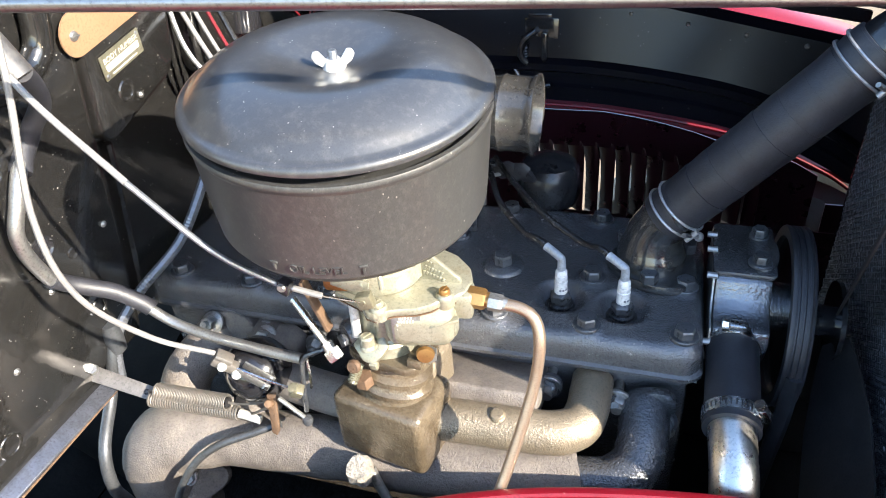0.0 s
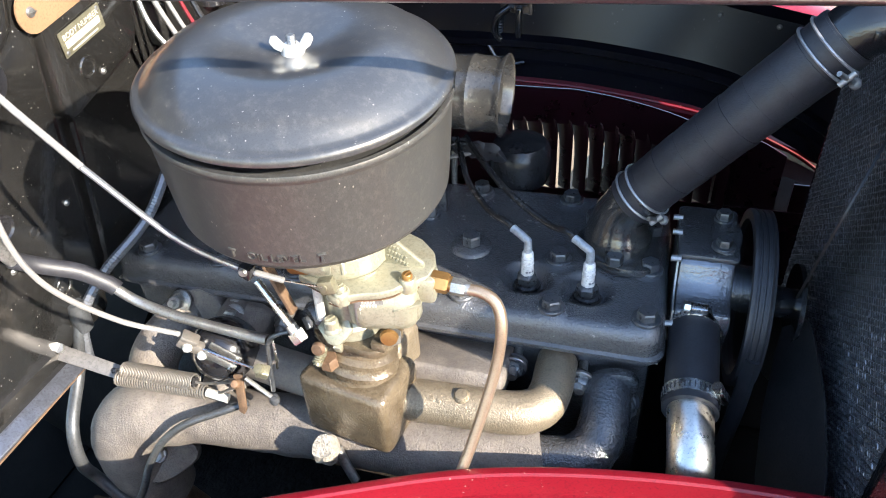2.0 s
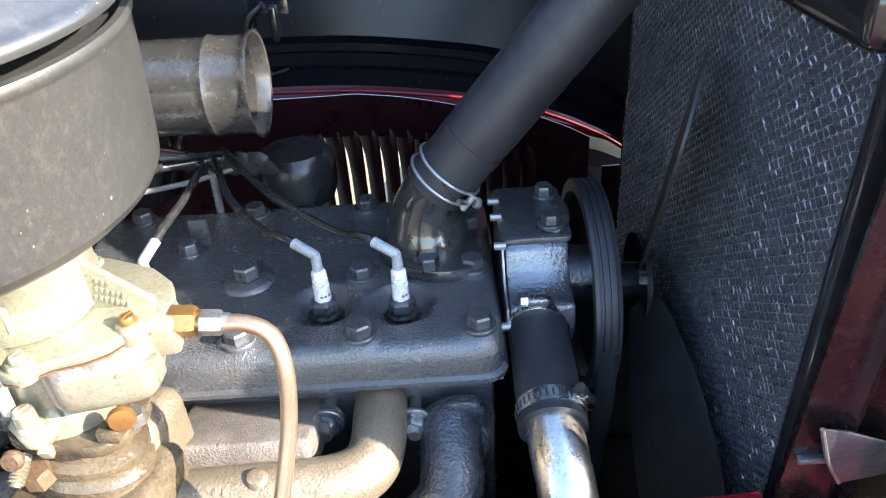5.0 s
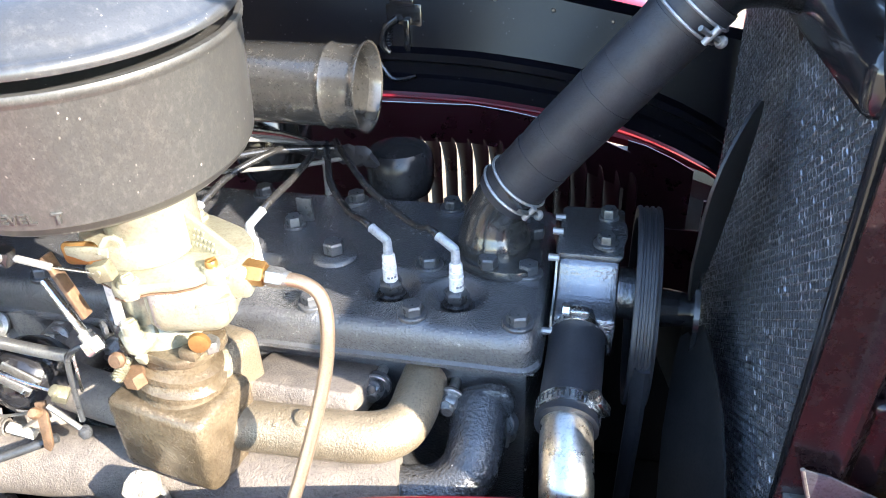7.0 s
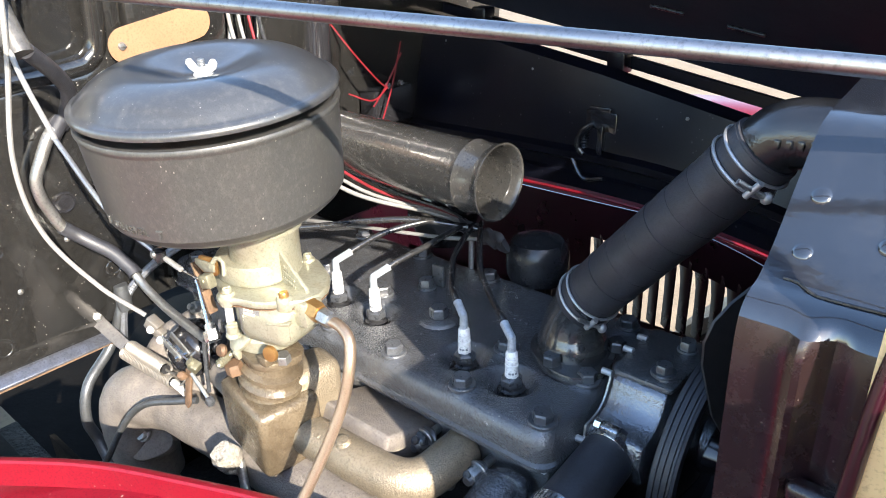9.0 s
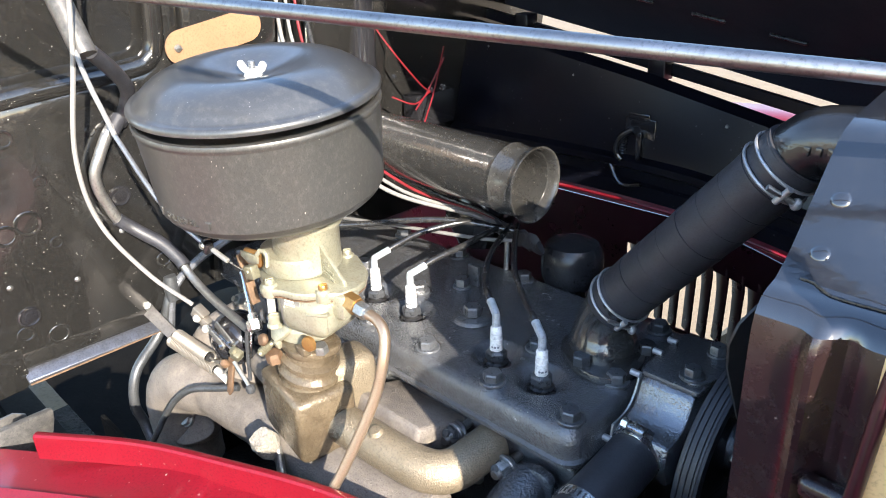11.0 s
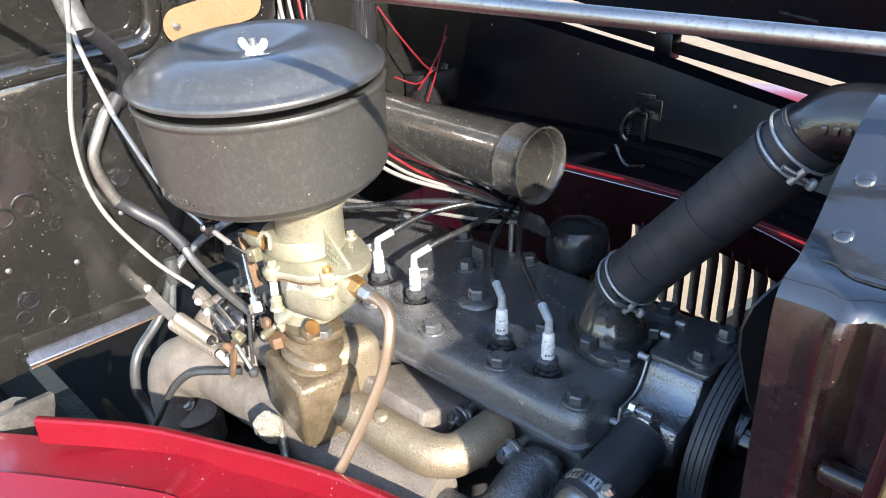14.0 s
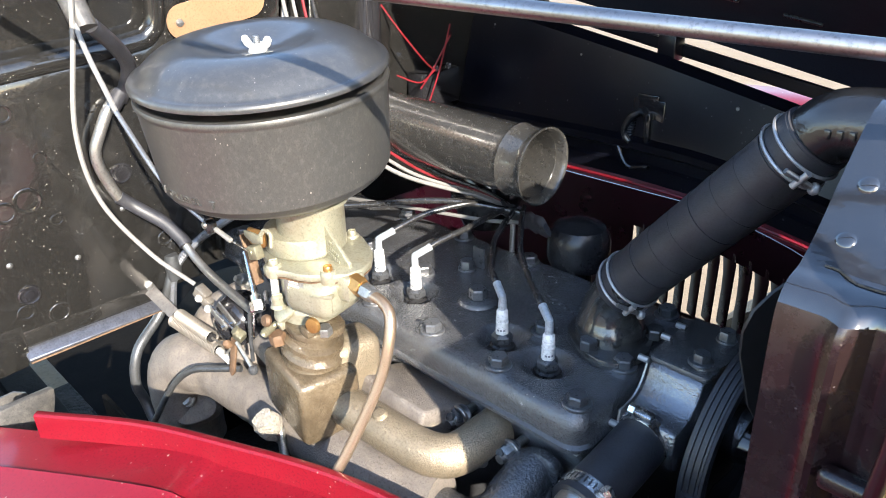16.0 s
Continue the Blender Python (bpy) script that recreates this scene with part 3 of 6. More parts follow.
def build_firewall():
    wall = thing("firewall", (-0.38, 0.0, 0.76), "black painted pressed steel firewall with dust specks", "firewall", kind="structure")
    sheet = prism([(-0.34, 0.0), (0.75, 0.0), (0.75, 0.5), (-0.34, 0.5)], -0.006, fw_pose(-0.11, 0.79, -0.012))
    part("sheet", sheet, M["firewall"], wall)
    # raised upper panel with a rounded lower corner
    part("lower_pressing", prism([(-0.34, 0.0), (-0.024, 0.0), (-0.021, 0.31), (-0.018, 0.48), (-0.046, 0.48), (-0.047, 0.38), (-0.050, 0.362), (-0.058, 0.349), (-0.072, 0.342), (-0.34, 0.317)], 0.026, fw_pose(-0.11, 0.79, -0.013), 0.011), M["firewall"], wall)
    part("plate_panel", prism([(-0.075, 0.0), (-0.06, -0.012), (0.045, 0.02), (0.06, 0.04), (0.062, 0.2), (-0.075, 0.2)], 0.031, fw_pose(-0.055, 1.045, -0.013), 0.010), M["firewall"], wall)
    part("far_panel", prism(rounded(0.16, 0.30, 0.03), 0.025, fw_pose(0.13, 1.18, -0.013), 0.008), M["firewall"], wall)
    ledge = [(-0.34, 0.322), (-0.20, 0.334), (-0.085, 0.344), (-0.062, 0.352), (-0.052, 0.368), (-0.0495, 0.40), (-0.0485, 0.48)]
    part("rolled_ledge", tube([fw(-0.11 + a, 0.79 + 0.9903 * b, 0.003) for a, b in ledge], 0.0125, 16, 0.006), M["firewall"], wall)
    # long vertical swage and shallow pressed discs
    part("swage", tube([fw(-0.10, 1.02, -0.010), fw(-0.10, 0.95, -0.010), fw(-0.105, 0.80, -0.010)], 0.006, 8), M["firewall"], wall)
    for y, z, r in ((-0.349, 1.077, 0.0114), (-0.256, 1.067, 0.0074), (-0.321, 1.02, 0.0081), (-0.344, 0.973, 0.0168), (-0.370, 0.965, 0.0142), (-0.318, 0.94, 0.0084), (-0.203, 0.951, 0.0067), (-0.251, 0.992, 0.0057), (-0.375, 0.83, 0.0112), (-0.338, 0.814, 0.0146), (-0.19, 0.87, 0.012)):
        part("pressed_disc", lathe([(0, -0.0006), (r * 0.6, -0.0004), (r * 0.72, 0.0012), (r * 0.9, 0.0014), (r, 0.0)], fw_pose(y, z, 0.0128), 28), M["firewall"], wall)
    part("pressed_disc", lathe([(0, 0.0002), (0.007, 0.0004), (0.009, 0.002), (0.011, 0.002), (0.0125, 0.0)], fw_pose(-0.085, 1.075, 0.0178), 28), M["firewall"], wall)
    for y, z, r in ((-0.235, 0.978, 0.0138), (-0.367, 0.853, 0.0134)):
        part("blanking_plug", lathe([(0, 0.003), (r * 0.42, 0.003), (r * 0.5, 0.001), (r * 0.75, 0.0008), (r * 0.85, 0.0028), (r * 0.97, 0.0022), (r, 0.0)], fw_pose(y, z, 0.0128), 28), M["blackgloss"], wall)
    part("drain_hole", lathe([(0, 0.0004), (0.0038, 0.0004)], fw_pose(-0.39, 0.809, 0.0128), 18), M["wire"], wall)
    for y, z in ((-0.379, 0.899), (-0.304, 0.882), (-0.24, 0.93), (-0.155, 0.955), (-0.065, 1.062)):
        piece("rivet", "rivet", lambda: lathe([(0, 0.0028), (0.0018, 0.0026), (0.0034, 0.0012), (0.004, 0)], seg=12), M["greysteel"], wall, fw_pose(y, z, 0.0128 if y < -0.13 else (0.001 if z < 1.04 else 0.018)))
    # lower flange, bent forward
    part("flange", box((-0.370, -0.30, 0.7760), (0.034, 0.178, 0.006), 0.0025, pose(0, 0, 0, 0, 30, 0), 3), M["tab"], wall, "worn blue-grey lower flange")
    part("stiffener", box((-0.372, -0.305, 0.795), (0.012, 0.19, 0.03), 0.004), M["firewall"], wall)
    part("flange_edge", tube([(-0.355, -0.388, 0.7655), (-0.355, -0.30, 0.7665), (-0.356, -0.212, 0.7672)], 0.0013, 8), M["rust"], wall, "rusty lower edge")
    side = Matrix(((0, 0, 1, 0), (1, 0, 0, 0), (0, 1, 0, 0), (0, 0, 0, 1)))
    part("lower_corner", prism([(-0.46, 0.752), (-0.389, 0.757), (-0.384, 0.772), (-0.384, 0.815), (-0.46, 0.815)], 0.008, Matrix.Translation((-0.372, 0, 0)) @ side, 0.003), M["firewall"], wall)
    part("foot", prism([(-0.46, 0.764), (-0.391, 0.757), (-0.393, 0.742), (-0.400, 0.722), (-0.410, 0.706), (-0.424, 0.700), (-0.46, 0.705)], 0.012, Matrix.Translation((-0.374, 0, 0)) @ side @ pose(0, 0, 0, 0, 10, 0), 0.004), M["worn"], wall, "bare bent sheet foot")
    part("foot_plate", prism([(-0.46, 0.72), (-0.412, 0.722), (-0.399, 0.714), (-0.391, 0.672), (-0.398, 0.660), (-0.46, 0.652)], 0.004, Matrix.Translation((-0.384, 0, 0)) @ side, 0.001), M["worn"], wall)
    # cowl shelf that closes the top
    part("cowl", box((-0.45, 0.1, 1.31), (0.35, 1.2, 0.02), 0.005), M["firewall"], wall)


def build_plates():
    pad = thing("oval_badge", fw(-0.105, 1.15, 0.02), "tan rounded metal badge screwed to the firewall", "badge")
    part("badge_sheet", prism(rounded(0.135, 0.042, 0.02), 0.0015, fw_pose(-0.089, 1.158, 0.0195) @ pose(0, 0, 0, 0, 0, 10)), M["foil"], pad)
    for y, z in ((-0.140, 1.149),):
        part("screw", join(lathe([(0, 0.003), (0.004, 0.0022), (0.005, 0)], fw_pose(y, z, 0.021), 14), box((0, 0, 0), (0.0085, 0.0012, 0.001), 0, fw_pose(y, z, 0.0245))), M["greysteel"], pad)
    pl = thing("body_number_plate", fw(-0.08, 1.105, 0.02), "small yellowish metal plate stamped with body number", "data plate")
    tilt = pose(0, 0, 0, 0, 0, 10)
    m = fw_pose(-0.083, 1.112, 0.0195) @ tilt
    part("plate_sheet", prism(rounded(0.062, 0.026, 0.001), 0.001, m), M["plate"], pl)
    for u, v in ((0.027, 0.009), (-0.027, -0.009)):
        part("plate_screw", lathe([(0, 0.0016), (0.0018, 0.0013), (0.0024, 0)], m @ pose(u, v, 0.001), 12), M["greysteel"], pl)
    t = lettering("BODY NUMBER", 0.0078, 0.0002)
    t.transform(m @ pose(0, 0.006, 0.0012))
    part("title", t, M["platetext"], pl)
    part("number_field", prism(rounded(0.052, 0.007, 0.001), 0.0006, m @ pose(0, -0.0015, 0.001)), M["platetext"], pl)
    part("small_print", box((0, 0, 0), (0.04, 0.0016, 0.0006), 0, m @ pose(0, -0.0095, 0.0012)), M["platetext"], pl)


# ---- engine ----
def build_block():
    eng = thing("engine_block", (-0.05, 0.01, 0.55), "dark grey painted cast iron engine block", "engine block")
    part("crankcase", rough_up(box((-0.055, 0.015, 0.68), (0.62, 0.21, 0.26), 0.008), 0.001, 30), M["head"], eng)
    part("oil_pan", box((-0.055, 0.015, 0.5), (0.55, 0.18, 0.14), 0.02), M["blackiron"], eng)
    part("head_gasket", box((-0.0555, 0.013, 0.811), (0.632, 0.238, 0.002), 0), M["greysteel"], eng)
    # manifold studs with nuts on the near side
    for x, z in ((0.118, 0.783), (0.188, 0.779), (-0.02, 0.783), (-0.21, 0.80), (-0.15, 0.79), (0.235, 0.745), (0.145, 0.745)):
        part("stud", tube([(x, -0.085, z), (x, -0.130, z - 0.002)], 0.005, 10), M["greysteel"], eng)
        piece("nut", "mnut", hexhead(0.016, 0.012, 0.013), M["greysteel"], eng, along((x, -0.113, z - 0.001), (0, -1, -0.03), random.uniform(0, 60)))


PLUGS = [(-0.092, -0.036), (-0.024, -0.038), (0.117, -0.044), (0.182, -0.049)]


HEAD_BOLTS = [(0.244, -0.086), (0.15, -0.088), (0.055, -0.088), (-0.04, -0.09), (-0.135, -0.09), (-0.23, -0.09), (-0.325, -0.09),
              (0.243, -0.006), (0.146, -0.008), (-0.05, 0.0), (-0.16, 0.0), (0.03, 0.112), (0.143, 0.112), (0.225, 0.112), (-0.085, 0.112), (-0.2, 0.112)]


def build_head():
    head = thing("cylinder_head", (-0.055, 0.013, 0.812), "dark grey painted cast iron cylinder head with coarse texture", "cylinder head")
    x0, x1, y0, y1, zt, zb, rim = -0.372, 0.263, -0.108, 0.134, 0.848, 0.812, 0.013
    smooth = lambda a, b, v: (lambda t: t * t * (3 - 2 * t))(min(1.0, max(0.0, (v - a) / (b - a))))
    bosses = HEAD_BOLTS + [(0.045, -0.003)]
    nx, ny = 250, 96
    verts, faces = [], []
    for i in range(nx + 1):
        for j in range(ny + 1):
            x, y = x0 + (x1 - x0) * i / nx, y0 + (y1 - y0) * j / ny
            cx, cy, rc = (x0 + x1) / 2, (y0 + y1) / 2, 0.02
            qx, qy = abs(x - cx) - (x1 - x0) / 2 + rc, abs(y - cy) - (y1 - y0) / 2 + rc
            if qx > 0 and qy > 0 and math.hypot(qx, qy) > rc:
                k = rc / math.hypot(qx, qy)
                x = cx + math.copysign((x1 - x0) / 2 - rc + qx * k, x - cx)
                y = cy + math.copysign((y1 - y0) / 2 - rc + qy * k, y - cy)
                qx, qy = qx * k, qy * k
            inside = rc - (math.hypot(max(qx, 0), max(qy, 0)) + min(max(qx, qy), 0.0))
            z = zt if inside >= rim else zt - rim + math.sqrt(max(0.0, rim * rim - (rim - inside) ** 2))
            for px, py in PLUGS:
                z -= 0.0125 * (1 - smooth(0.0155, 0.030, math.hypot(x - px, y - py)))
            for px, py in bosses:
                z += 0.0022 * (1 - smooth(0.012, 0.021, math.hypot(x - px, y - py)))
            z += 0.0009 * noise.noise(Vector((x * 22, y * 22, 0.3))) + 0.0004 * noise.noise(Vector((x * 75, y * 75, 1.3)))
            verts.append((x, y, z))
    at = lambda i, j: i * (ny + 1) + j
    faces += [(at(i, j), at(i + 1, j), at(i + 1, j + 1), at(i, j + 1)) for i in range(nx) for j in range(ny)]
    ring = [at(i, 0) for i in range(nx)] + [at(nx, j) for j in range(ny)] + [at(nx - i, ny) for i in range(nx)] + [at(0, ny - j) for j in range(ny)]
    low = len(verts)
    for k, v in enumerate(ring):
        x, y, z = verts[v]
        verts.append((x, y, zb + 0.006))
    lip = len(verts)
    for k, v in enumerate(ring):
        x, y, z = verts[v]
        verts.append((x + 0.003 * (1 if x > 0.2 else 0), y + 0.0035 * (-1 if y < 0 else 1), zb + 0.004))
    foot = len(verts)
    for k, v in enumerate(ring):
        x, y, z = verts[lip + k]
        verts.append((x, y, zb))
    n = len(ring)
    for k in range(n):
        q = (k + 1) % n
        faces += [(ring[q], ring[k], low + k, low + q), (low + q, low + k, lip + k, lip + q), (lip + q, lip + k, foot + k, foot + q)]
    me = bpy.data.meshes.new("casting")
    me.from_pydata(verts, [], faces)
    bm = bmesh.new()
    bm.from_mesh(me)
    bpy.data.meshes.remove(me)
    bmesh.ops.recalc_face_normals(bm, faces=bm.faces)
    cast = part("casting", bm, M["head"], head, sharp=60)
    for x, y in PLUGS:
        part("well_floor", lathe([(0, 0.0008), (0.0150, 0.0008), (0.0162, -0.001)], pose(x, y, 0.8362), 24), M["wire"], cast)
    for x, y in HEAD_BOLTS:
        bolt(head, (x, y, 0.8505), af=0.018, h=0.011, washer=0.014)
    part("boss", lathe([(0, 0.004), (0.020, 0.004), (0.0225, 0.0025), (0.024, 0)], pose(0.045, -0.003, 0.848), 32), M["head"], head)
    bolt(head, (0.045, -0.003, 0.853), af=0.019, h=0.012)
    # raised casting marks, not legible
    for k in range(5):
        part("casting_mark", box((0.10 + 0.010 * k, 0.062 - 0.003 * k, 0.8485), (0.006, 0.0035, 0.002), 0.0008, pose(0, 0, 0, 0, 0, 35 * k)), M["head"], head)


def build_plugs():
    first = None
    for i, (x, y) in enumerate(PLUGS):
        if first is None:
            sp = thing("spark_plug", (x, y, 0.837), "spark plug with white porcelain insulator and steel hex", "spark plug", "spark plugs in the head")
            part("shell", lathe([(0, 0), (0.0125, 0), (0.0135, 0.001), (0.0135, 0.003), (0.0105, 0.0042), (0.0105, 0.0075)], pose(x, y, 0.837), 24), M["wire"], sp)
            part("hex", lathe([(0, 0.007), (0.0118, 0.007), (0.0118, 0.014), (0.0095, 0.0165), (0.0066, 0.018), (0, 0.018)], pose(x, y, 0.837, 0, 0, 17), 6), M["bolt"], sp)
            ins = part("insulator", lathe([(0, 0.017), (0.0072, 0.017), (0.0068, 0.030), (0.0070, 0.0307), (0.0059, 0.0316), (0.0067, 0.0325), (0.0066, 0.0365), (0.0057, 0.0373), (0.0064, 0.0382), (0.0062, 0.044), (0.0046, 0.046), (0, 0.047)], pose(x, y, 0.837), 20), M["porcelain"], sp)
            part("mark", join(*[box((x + 0.0070 * math.sin(a), y - 0.0070 * math.cos(a), 0.8595), (0.0024, 0.0006, 0.0022), 0.0002, pose(0, 0, 0, 0, 0, math.degrees(a))) for a in (-0.45, 0.0, 0.5)]), M["greywind"], ins, "printed mark")
            first = sp
        else:
            copy_thing(first, pose(x, y, 0.837, 0, 0, 15 * i))


def build_wires():
    """Terminals and leads: from a bent metal boot on each plug to the loom."""
    loom = Vector((-0.005, 0.115, 0.905))
    ways = [
        [(0.02, 0.07, 0.016), (0.05, 0.12, 0.022)],
        [(0.018, 0.07, 0.014), (0.02, 0.12, 0.018)],
        [(-0.05, 0.04, 0.0), (-0.085, 0.085, 0.006), (-0.105, 0.13, 0.012)],
        [(-0.05, 0.04, -0.004), (-0.105, 0.085, 0.004), (-0.15, 0.14, 0.012)],
    ]
    for i, (x, y) in enumerate(PLUGS):
        w = thing("ignition_lead", (x, y, 0.888), "black ignition lead with angled pale metal terminal" if i > 1 else "dusty black ignition lead with pale angled terminal", "ignition lead", "ignition leads")
        b = Vector((x, y, 0.884))
        d = (Vector((0.25, 0.9, 0.28)) if i < 2 else Vector((-0.78, 0.52, 0.22))).normalized()
        bend = b + Vector((0, 0, 0.0125))
        part("terminal", join(lathe([(0, -0.003), (0.0043, -0.003), (0.0045, -0.001), (0.0042, 0.010), (0.0036, 0.0135), (0, 0.0145)], Matrix.Translation(b), 16),
                              lathe([(0, -0.003), (0.0034, -0.002), (0.0043, 0.001), (0.0044, 0.021), (0.0047, 0.0225), (0.0040, 0.023), (0, 0.023)], along(bend, d), 16),
                              lathe([(0, 0.0), (0.0012, 0.0), (0.0012, 0.0006), (0, 0.0006)], along(bend + d * 0.014 + Vector((0.0, -0.0043, 0)), (0, -1, 0.1)), 8)), M["plastic"], w)
        e = b + Vector((0, 0, 0.012)) + d * 0.022
        pts = [e - d * 0.004, e + d * 0.012 + Vector((0, 0, 0.001))] + [b + Vector(p) + Vector((0, 0, 0.016)) for p in ways[i]] + [loom + Vector((0.012 * (i - 2), 0.012, 0.004 * i))]
        part("cable", tube(pts, 0.0038, 10, 0.005), M["lead"], w)
    for k in range(3):
        w = solid("ignition_lead", tube([(-0.005 + 0.008 * k, 0.122, 0.905 + 0.003 * k), (-0.07, 0.09 - 0.012 * k, 0.915 + 0.004 * k), (-0.16, 0.035 - 0.02 * k, 0.905 + 0.005 * k), (-0.25, 0.0 - 0.03 * k, 0.88 + 0.01 * k), (-0.29, -0.02, 0.85)], 0.0042, 10), M["lead"], "black rubber ignition lead running back over the head", "ignition lead", "ignition leads")
    lm = thing("wire_loom", (0.0, 0.13, 0.86), "black corrugated strip that holds the ignition leads", "wire loom")
    n = 40
    part("strip", rough_up(sweep([loom + Vector((-0.06 + 0.12 * k / n, 0.018 - 0.02 * k / n, 0.003 * math.sin(k * 1.1))) for k in range(n + 1)], 0.011, 8, True, 0.4), 0.0012, 90), M["rubber"], lm)
    part("post", tube([(-0.01, 0.125, 0.849), (-0.008, 0.125, 0.90)], 0.004, 8), M["greysteel"], lm)
    solid("thin_grey_cable", tube([(-0.30, 0.05, 0.875), (-0.15, 0.06, 0.895), (-0.03, 0.09, 0.90), (0.03, 0.13, 0.895), (0.055, 0.15, 0.86), (0.06, 0.16, 0.80)], 0.0026, 8), M["white"], "thin pale grey cable behind the head", "cable")
    br = thing("loom_bracket", (-0.015, 0.05, 0.848), "small dusty steel bracket bolted on the head", "bracket")
    part("strap", box((-0.012, 0.062, 0.862), (0.018, 0.004, 0.028), 0.001), M["bolt"], br)
    bolt(br, (-0.02, 0.048, 0.849), af=0.017, h=0.012, washer=0.012)


def build_thermostat():
    th = thing("thermostat_housing", (0.207, 0.026, 0.849), "dark painted cast thermostat housing with bolted flange", "thermostat housing")
    part("flange", prism([(0.050 * math.cos(a) + 0.006 * math.cos(2 * a), 0.0445 * math.sin(a)) for a in (2 * math.pi * k / 28 for k in range(28))], 0.010, pose(0.207, 0.026, 0.8485, 0, 0, -50), 0.002), M["outlet"], th)
    part("neck", tube([(0.205, 0.028, 0.852), (0.205, 0.028, 0.885), (0.212, 0.024, 0.91), (0.232, 0.018, 0.935)], lambda t: 0.0358 + 0.0008 * math.sin(min(1, t * 3) * math.pi) - 0.0088 * min(1, max(0, t - 0.18) * 2.4), 32, 0.004), M["outlet"], th)
    for p in ((0.205, -0.012, 0.858), (0.243, 0.052, 0.858), (0.175, 0.062, 0.858)):
        bolt(th, p, af=0.017, h=0.011)


HOSE_A, HOSE_B = Vector((0.216, 0.022, 0.918)), Vector((0.371, 0.0125, 1.106))


def wire_clamp(name, p, d, r, screw):
    """A clamp of two wires with a screw and barrel nut."""
    c = thing(name, p, "double wire hose clamp with screw end", "hose clamp", "hose clamps")
    d = Vector(d).normalized()
    for s in (-1, 1):
        part("wire_ring", lathe([(r + 0.0016 + 0.0014 * math.cos(a), 0.0014 * math.sin(a)) for a in (2 * math.pi * k / 6 for k in range(6))], along(Vector(p) + d * 0.0065 * s, d), 40, True), M["zinc"], c)
    s = (Vector(screw) - Vector(p))
    s -= d * s.dot(d)
    s.normalize()
    q = Vector(p) + s * (r + 0.005)
    tan = d.cross(s).normalized()
    part("barrel", tube([q - d * 0.008, q + d * 0.008], 0.0028, 12), M["zinc"], c)
    part("screw", tube([q - tan * 0.014, q + tan * 0.012], 0.0024, 8), M["greysteel"], c)
    part("screw_head", lathe([(0, 0), (0.0040, 0), (0.0050, 0.0018), (0.0050, 0.004), (0.0036, 0.0058), (0, 0.0062)], along(q + tan * 0.010, tan), 16), M["zinc"], c)


def build_upper_hose():
    d = (HOSE_B - HOSE_A).normalized()
    uh = thing("upper_radiator_hose", HOSE_A, "black cloth-wrapped upper radiator hose on a slant", "radiator hose")
    wraps = 9
    for w in range(wraps):
        a, b = HOSE_A.lerp(HOSE_B, w / wraps), HOSE_A.lerp(HOSE_B, (w + 1.0) / wraps)
        part("wrap", sweep([a.lerp(b, k / 8) for k in range(9)], lambda t: 0.0287 + 0.0005 * t + 0.0002 * math.sin(t * 6 + w * 2.1), 48), M["rubber"], uh)
    for e, s in ((HOSE_A, -1), (HOSE_B, 1)):
        part("cut_end", sweep([e + d * s * 0.002, e - d * s * 0.004], 0.0285, 40), M["rubber"], uh)
    wire_clamp("hose_clamp", HOSE_A + d * 0.014, d, 0.0289, (0.243, 0.0, 0.92))
    wire_clamp("hose_clamp", HOSE_B - d * 0.016, d, 0.0289, (0.378, -0.03, 1.07))
    el = thing("radiator_inlet_elbow", (0.42, 0.01, 1.1), "black cast elbow with raised casting number on the radiator inlet", "elbow pipe")
    part("elbow", tube([HOSE_B - d * 0.03, HOSE_B - d * 0.008, (0.384, 0.011, 1.1175), (0.405, 0.011, 1.122), (0.43, 0.011, 1.12), (0.455, 0.011, 1.108), (0.468, 0.011, 1.075)], 0.0262, 28, 0.004), M["elbow"], el)
    for k in range(5):
        part("casting_mark", box((0.386 + 0.008 * k, -0.0158, 1.118 + 0.0006 * k), (0.0045, 0.003, 0.007), 0.0008), M["elbow"], el)


